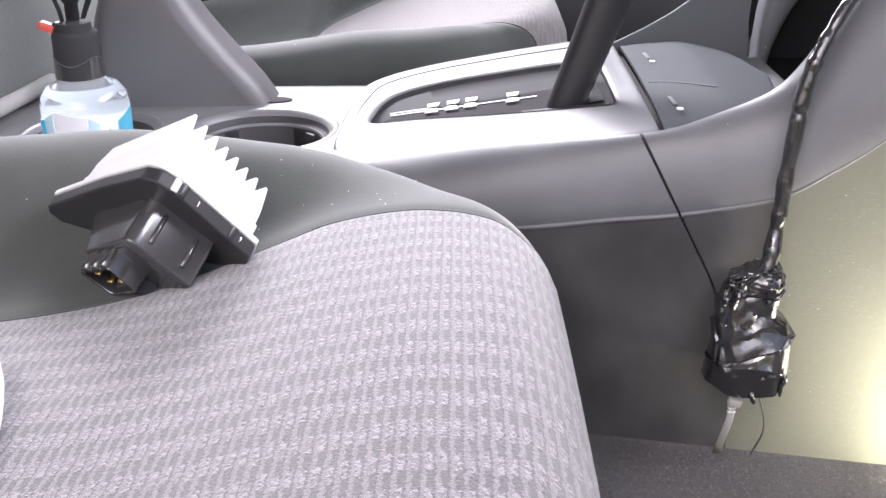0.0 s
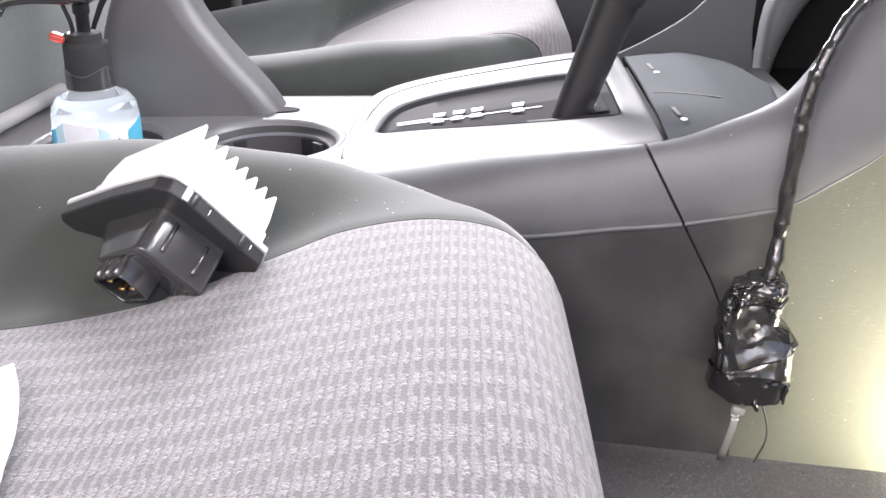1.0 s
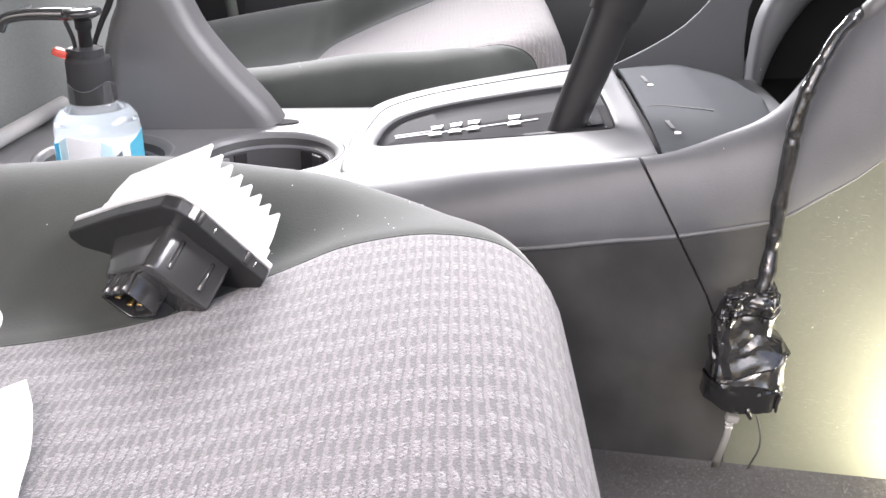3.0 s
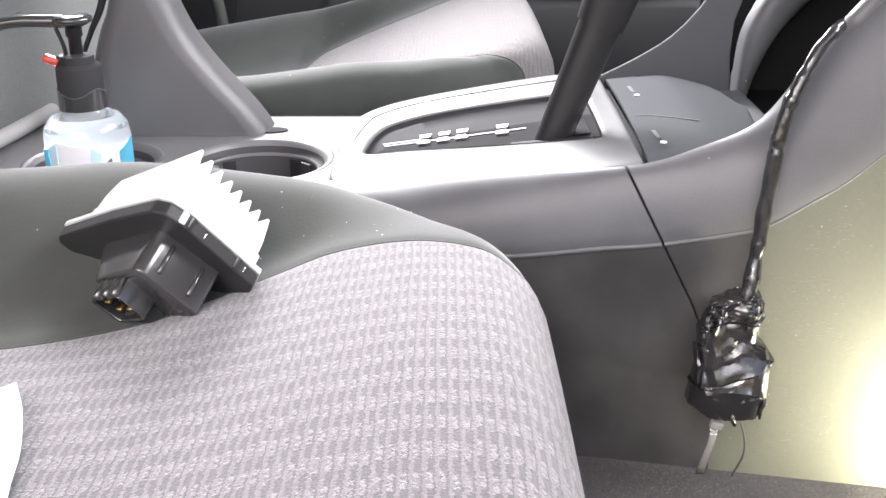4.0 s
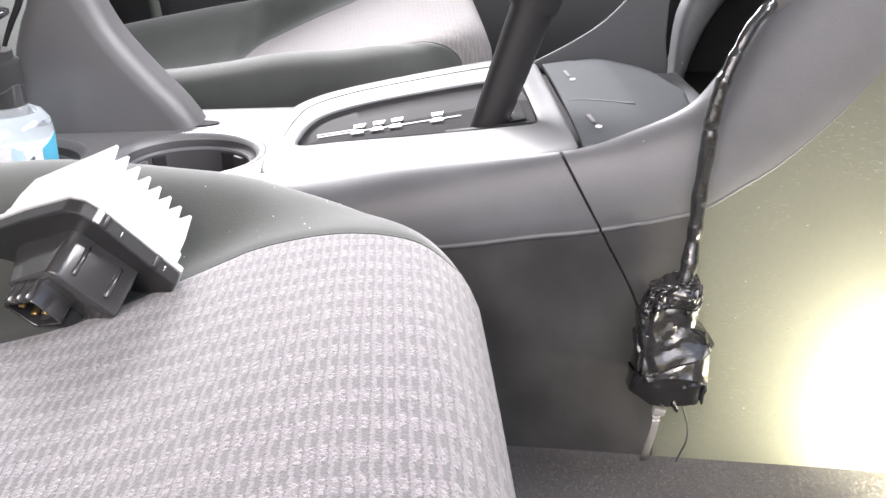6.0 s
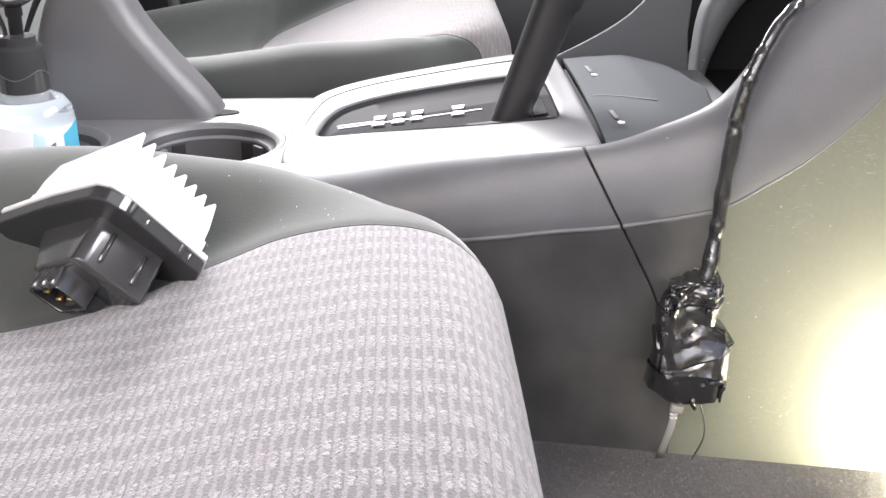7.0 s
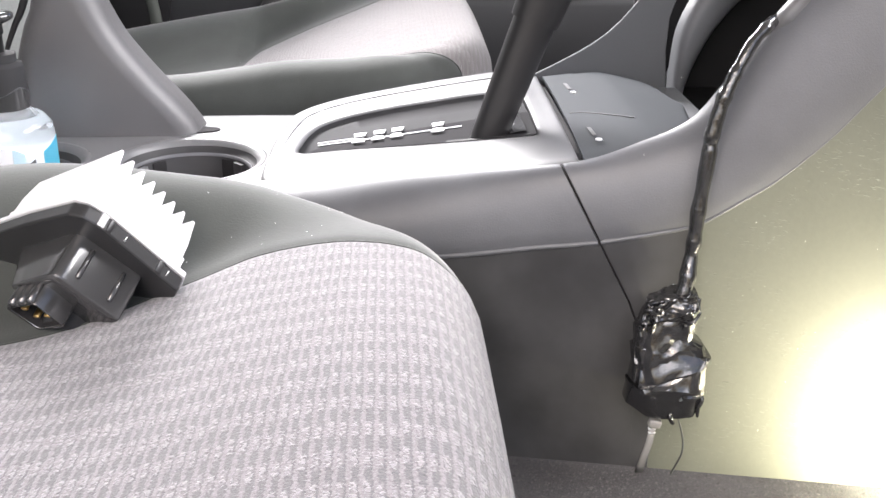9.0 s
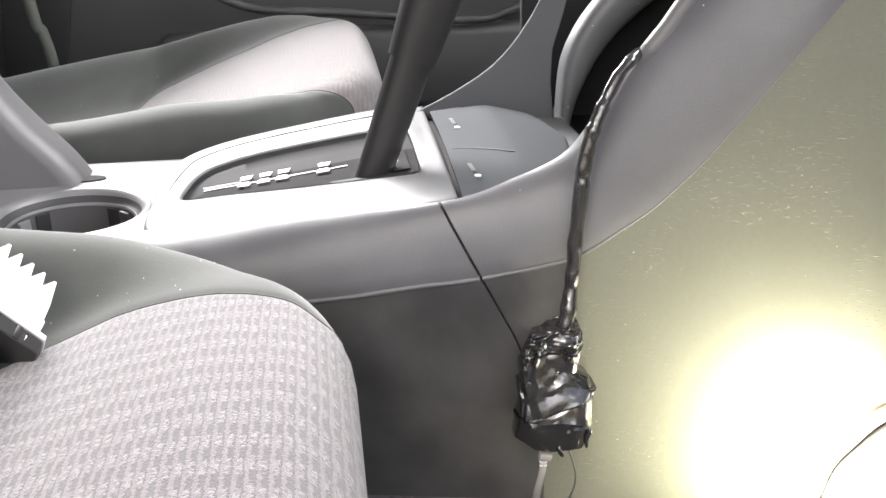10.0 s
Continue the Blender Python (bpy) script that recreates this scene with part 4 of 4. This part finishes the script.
for j, (z0, lean) in enumerate(FOLDS):
    row = []
    for i in range(24):
        a = 2 * math.pi * (i + 0.5 * (j % 2)) / 24
        c, s = math.cos(a), math.sin(a)
        z = z0 + random.uniform(-0.0009, 0.0009)
        xl, xr = straight(z, LEFT), straight(z, RIGHT) + 0.0015
        cx, hx = (xl + xr) / 2, (xr - xl) / 2
        x = cx + hx * math.copysign(abs(c) ** 0.55, c)
        if s > 0 and c < 0:
            x += 0.007 * s ** 0.35
        front = 0.0065 + straight(z, PROUD)
        y = 0.580 - front * abs(s) ** 0.35 if s < 0 else 0.580 + 0.011 * s ** 0.35
        wild = 0.0005 + (0.0014 if z > 0.184 else 0.0) + (0.0008 if x < 0.172 else 0.0)
        row.append((x + random.uniform(-0.0006, 0.0006), y + random.uniform(-wild, wild), z + lean * (x - 0.187)))
    rows.append(row)
bm = grid(rows, closed=True, caps=True)
bmesh.ops.triangulate(bm, faces=bm.faces[:])
bmesh.ops.subdivide_edges(bm, edges=bm.edges[:], cuts=3, smooth=0.12, use_grid_fill=True)
bmesh.ops.recalc_face_normals(bm, faces=bm.faces[:])
bm.normal_update()
for v in bm.verts:
    fine = 0.0011 if v.co.z > 0.183 else 0.00025
    v.co += v.normal * (fine * (noise.noise(v.co * 330) + 0.6 * noise.noise(v.co * 800)))
    if v.co.y < 0.574 and 0.138 < v.co.z < 0.180:
        # slanting pleats, deeper in patches
        u = (v.co.z - 0.38 * (v.co.x - 0.187)) / 0.0095 + 0.6 * noise.noise(v.co * 70)
        v.co.y += 0.0019 * abs(2 * (u - math.floor(u)) - 1) * max(0.0, 0.35 + noise.noise(v.co * 95 + Vector((3, 0, 0))))
wrapped = part("wrapped_box", bm, M_TAPE, module)
wrapped.data.set_sharp_from_angle(angle=radians(24))


def tape_end(points, r, flat):
    """A curled loose end of tape: a flattened tube."""
    m = tube(points, lambda t: r * (1 - 0.6 * abs(2 * t - 1) ** 3), 18, 8)
    for v in m.verts:
        v.co.y = 0.5635 + (v.co.y - 0.5635) * flat
    part("tape_end", m, M_TAPE, module)


tape_end([(0.2060, 0.568, 0.1400), (0.2068, 0.564, 0.1345), (0.2048, 0.564, 0.1290), (0.2055, 0.566, 0.1215)], 0.0016, 0.8)
tape_end([(0.1893, 0.566, 0.1285), (0.1868, 0.5615, 0.1245), (0.1885, 0.562, 0.1205), (0.1902, 0.565, 0.1170)], 0.0016, 0.8)
tape_end([(0.1905, 0.568, 0.1880), (0.196, 0.563, 0.1890), (0.2012, 0.567, 0.1945)], 0.0015, 0.8)
tape_end([(0.1655, 0.568, 0.1935), (0.1685, 0.564, 0.1975), (0.1725, 0.564, 0.1945), (0.1765, 0.567, 0.1938)], 0.0014, 0.8)
def wrap(t):
    return 0.0037 + 0.0010 * math.sin(math.pi * min(1.0, t * 1.3)) + 0.00028 * math.sin(t * 69) + 0.00016 * math.sin(t * 121 + 2) + 0.0020 * max(0, 1 - t / 0.17) ** 0.7
part("wrapped_cable", tube([(0.190, 0.578, 0.190), (0.1945, 0.580, 0.208), (0.1972, 0.585, 0.221), (0.1990, 0.586, 0.2385), (0.1999, 0.587, 0.2530), (0.2030, 0.588, 0.2845), (0.2042, 0.589, 0.2985), (0.2082, 0.590, 0.3170), (0.2126, 0.592, 0.3285), (0.2178, 0.595, 0.3385), (0.2262, 0.600, 0.3515), (0.2370, 0.607, 0.3605), (0.2480, 0.624, 0.3600), (0.2560, 0.645, 0.340)], wrap, 320, 14), M_WRAP, module, "cable wrapped in black tape")
tie = part("zip_tie", grid([[(x + k * (0.0019 + 0.0002 * t), y - 0.0006 * (1 - abs(k)), z) for k in (-1.0, -0.5, 0.0, 0.5, 1.0)] for t, (x, y, z) in enumerate(((0.1790, 0.5715, 0.112), (0.1778, 0.5725, 0.100), (0.1765, 0.577, 0.087), (0.1775, 0.588, 0.072), (0.1795, 0.598, 0.0605)))]), M_ZIP, module, "cloudy clear plastic tie")
thick_tie = tie.modifiers.new("thickness", "SOLIDIFY")
thick_tie.thickness = 0.0012
part("zip_head", moved(block((0.0085, 0.0050, 0.0055), (0, 0, 0), 0.0012), pose(0.1797, 0.5700, 0.1150, 8, 14, 0)), M_ZIP, tie)
# ridges coloured white to paint the glint at the clear tie's top
for z, w in ((0.1105, 0.0052), (0.1075, 0.0048)):
    part("zip_glint_ridge", block((w, 0.0022, 0.0011), (0.1787, 0.5712, z), 0.0004), M_WHITE, tie)
part("thin_wire", tube([(0.1935, 0.575, 0.124), (0.1960, 0.577, 0.116), (0.2000, 0.578, 0.104), (0.2020, 0.578, 0.094), (0.2020, 0.580, 0.084), (0.2005, 0.585, 0.073), (0.2000, 0.592, FLOOR + 0.002)], 0.0007, 40, 6), M_CABLE, module)

# ---- pump bottle in the rear cup holder ----
BX, BY = -0.270, 0.775
bottle = thing("pump_bottle", "clear gel bottle with blue label and black pump in cup holder", "bottle", at=(BX, BY, TRAY - 0.075))
body = part("bottle_body", lathe([(0.029, 0.0), (0.0315, 0.003), (0.0325, 0.02), (0.0325, 0.095), (0.031, 0.104), (0.026, 0.111), (0.018, 0.1145), (0.0165, 0.118)], 48), M_CLEAR, bottle)
body.visible_shadow = False
gel = part("gel", lathe([(0.027, 0.002), (0.0305, 0.005), (0.0312, 0.02), (0.0312, 0.084), (0.030, 0.086), (0.004, 0.087)], 40), M_GEL, bottle)
gel.visible_shadow = False
def label_piece(a0, a1, z0, z1, mat, name, lean=0.0):
    b = grid([[(0.0329 * math.cos(a), 0.0329 * math.sin(a), z) for z in (z0, z1 + lean * (a - a0))] for a in [a0 + (a1 - a0) * i / 16 for i in range(17)]])
    return part(name, thick(b, 0.0003), mat, body)
label_piece(-2.30, -2.02, 0.03, 0.092, M_PALE, "front_label", 0.018)
label_piece(-2.01, -1.24, 0.03, 0.098, M_LABEL, "front_label", -0.006)
label_piece(-1.23, -0.98, 0.03, 0.094, M_PALE, "front_label", -0.02)
label_piece(-2.60, -2.32, 0.03, 0.088, M_CYAN, "print_or_see_through", 0.012)
label_piece(-3.05, -2.62, 0.03, 0.086, M_BLUE, "print_or_see_through", 0.008)
# no print: dark strip added for the dark console seen through the bottle
label_piece(-0.96, -0.76, 0.03, 0.080, M_WING, "print_or_see_through", 0.02)
label_piece(-0.74, -0.54, 0.03, 0.084, M_LABEL, "print_or_see_through", 0.02)
label_piece(-0.52, 0.10, 0.03, 0.088, M_CYAN, "print_or_see_through", 0.012)
# the pump sits a little lower on its collar
PUMP = Matrix.Translation((0, 0, 0.1175)) @ Matrix.Scale(0.885, 4, (0, 0, 1)) @ Matrix.Translation((0, 0, -0.1175))
collar = part("pump_collar", moved(lathe([(0.0165, 0.117), (0.0172, 0.119), (0.0168, 0.152), (0.0160, 0.1545), (0.0125, 0.156), (0.0122, 0.1625), (0.006, 0.164)], 36), PUMP), M_FUNNEL, bottle)
skirt = grid([[((0.0180 - 0.0004 * k) * math.cos(a), (0.0180 - 0.0004 * k) * math.sin(a), 0.1175 + k * (0.0165 - 0.0060 * abs(math.cos(1.5 * a + 2.4)) ** 1.5)) for a in [2 * math.pi * i / 60 for i in range(60)]] for k in (0.0, 0.4, 0.8, 1.0)], closed=True)
hem = [(0.0177 * math.cos(a), 0.0177 * math.sin(a), 0.1175 + 0.0165 - 0.0060 * abs(math.cos(1.5 * a + 2.4)) ** 1.5) for a in [2 * math.pi * i / 60 for i in range(61)]]
skirt = part("pump_skirt", thick(skirt, 0.0008), M_GLOSS, collar, "wavy-edged glossy black skirt")
part("skirt_hem", tube(hem, 0.0003, 180, 6), M_WING, skirt)
part("pump_stem", moved(lathe([(0.0050, 0.160), (0.0048, 0.178), (0.0062, 0.179), (0.0062, 0.188), (0.004, 0.189)], 20), PUMP), M_BLACK, bottle)
part("pump_prong", moved(tube([(-0.007, -0.002, 0.160), (-0.0085, -0.002, 0.172), (-0.0125, -0.002, 0.186)], 0.0016, 16, 8), PUMP), M_BLACK, bottle)
head = part("pump_head", moved(lathe([(0.006, 0.186), (0.0120, 0.1895), (0.0145, 0.1915), (0.0145, 0.1945), (0.0120, 0.1962), (0.002, 0.1965)], 32), PUMP), M_GLOSS, bottle)
part("pump_nozzle", moved(tube([(0.004, 0, 0.1905), (-0.018, -0.001, 0.1915), (-0.040, -0.002, 0.1915), (-0.056, -0.003, 0.188), (-0.062, -0.003, 0.179)], lambda t: 0.0056 - 0.0010 * t, 40, 14), PUMP), M_GLOSS, head)
part("pump_lock", moved(moved(block((0.0125, 0.009, 0.0070), (0, 0, 0), 0.0026, 4), pose(-0.0185, -0.003, 0.1595, 0, 24, 0)), PUMP), M_RED, collar, "small red locking clip")
part("lock_bracket", moved(block((0.010, 0.012, 0.010), (-0.010, 0, 0.158), 0.002), PUMP), M_BLACK, collar)

# ---- belt hanging beside the far seat ----
belt = tube([(-0.41, 1.54, 1.14), (-0.36, 1.51, 0.62), (-0.3250, 1.495, 0.294), (-0.3140, 1.495, 0.249), (-0.3060, 1.495, 0.2048), (-0.295, 1.495, FLOOR + 0.001)], 0.008, 60, 10)
for v in belt.verts:
    v.co.y = 1.50 + (v.co.y - 1.50) * 0.8
belt = part("seat_belt", belt, M_BELT)
tagged(belt, "grey-green seat belt webbing hanging by the door", "seat belt")

# ---- lamp lead in the footwell ----
lead = part("lamp_lead", tube([(0.352, 0.548, FLOOR + 0.003), (0.3596, 0.550, 0.0788), (0.3668, 0.550, 0.1004), (0.3802, 0.550, 0.1159), (0.3966, 0.550, 0.1302), (0.43, 0.545, 0.15), (0.48, 0.54, 0.16), (0.55, 0.54, FLOOR + 0.003)], 0.0017, 60, 8), M_CAVE)
tagged(lead, "thin dark lamp lead curving over the footwell", "cable")

# ---- loose things on the near seat ----
rows = []
for i in range(15):
    row = []
    for j in range(25):
        a, b = i / 14, j / 24
        right = curve(b, [(0.0, -0.179), (0.06, -0.1755), (0.19, -0.1685), (0.45, -0.1585), (0.65, -0.154), (0.80, -0.150), (1.0, -0.147)])
        x = -0.31 + (right + 0.31) * a
        y = 0.378 - 0.115 * b - 0.10 * (1 - a) + 0.012 * (a - 1) * (1 - b)
        row.append((x, y, 0.2515 + 0.003 * math.sin(a * 2.2 + b) - 0.012 * (1 - a)))
    rows.append(row)
sheet = part("paper_sheet", thick(grid(rows), 0.0006), M_PAPER)
tagged(sheet, "blank white paper sheet lying on the seat", "paper")
cord = part("white_cord", tube([(-0.26, 0.37, 0.262), (-0.232, 0.395, 0.268), (-0.207, 0.408, 0.2725), (-0.1985, 0.405, 0.2715), (-0.1975, 0.394, 0.268), (-0.205, 0.384, 0.2655), (-0.230, 0.368, 0.263), (-0.27, 0.355, 0.260)], 0.0016, 60, 8), M_PAPER)
tagged(cord, "thin white cord looped on the seat edge", "cord")
# pale lint caught on the near seat's bolster
random.seed(5)
nap = [v for ob in near_seat.children if ob.name.startswith("bolster") for v in ob.data.vertices if -0.11 < v.co.x < -0.01 and 0.45 < v.co.y < 0.57]
verts, faces = [], []
for v in random.sample(nap, min(18, len(nap))):
    out = v.normal if v.normal.z > 0 else -v.normal
    p = v.co + out * 0.0003 + Vector((random.uniform(-0.002, 0.002), random.uniform(-0.002, 0.002), 0))
    a, r = random.uniform(0, 6.28), random.choice((0.00012, 0.00016, 0.00016, 0.00028))
    long = Vector((math.cos(a), math.sin(a), 0)).cross(out).normalized()
    wide = out.cross(long)
    k = len(verts)
    verts += [p + long * r * 2, p + wide * r, p - long * r * 2, p - wide * r, p + out * r, p - out * r]
    faces += [(k + i, k + (i + 1) % 4, k + 4) for i in range(4)] + [(k + (i + 1) % 4, k + i, k + 5) for i in range(4)]
mesh = bpy.data.meshes.new("lint")
mesh.from_pydata(verts, [], faces)
mesh.materials.append(M_PAPER)
lint = tagged(new("lint", mesh), "pale lint specks on the dark velour bolster", "lint", kind="stuff")
random.seed(11)
verts, faces = [], []
for _ in range(60000):
    x, y = random.uniform(0.02, 0.50), random.uniform(0.30, 0.64)
    if y > wall_y(x) - 0.001:
        continue
    a, l = random.uniform(0, 6.28), random.uniform(0.0015, 0.0034)
    w = 0.0011
    k = len(verts)
    verts += [(x - w * math.sin(a), y + w * math.cos(a), FLOOR - 0.0003), (x + w * math.sin(a), y - w * math.cos(a), FLOOR - 0.0003),
              (x + l * 0.8 * math.cos(a), y + l * 0.8 * math.sin(a), FLOOR + l * 0.22)]
    faces.append((k, k + 1, k + 2))
mesh = bpy.data.meshes.new("carpet_pile")
mesh.from_pydata(verts, [], faces)
mesh.materials.append(M_PILE)
pile = tagged(new("carpet_pile", mesh), "short dark grey carpet pile on the floor", "carpet", kind="stuff")
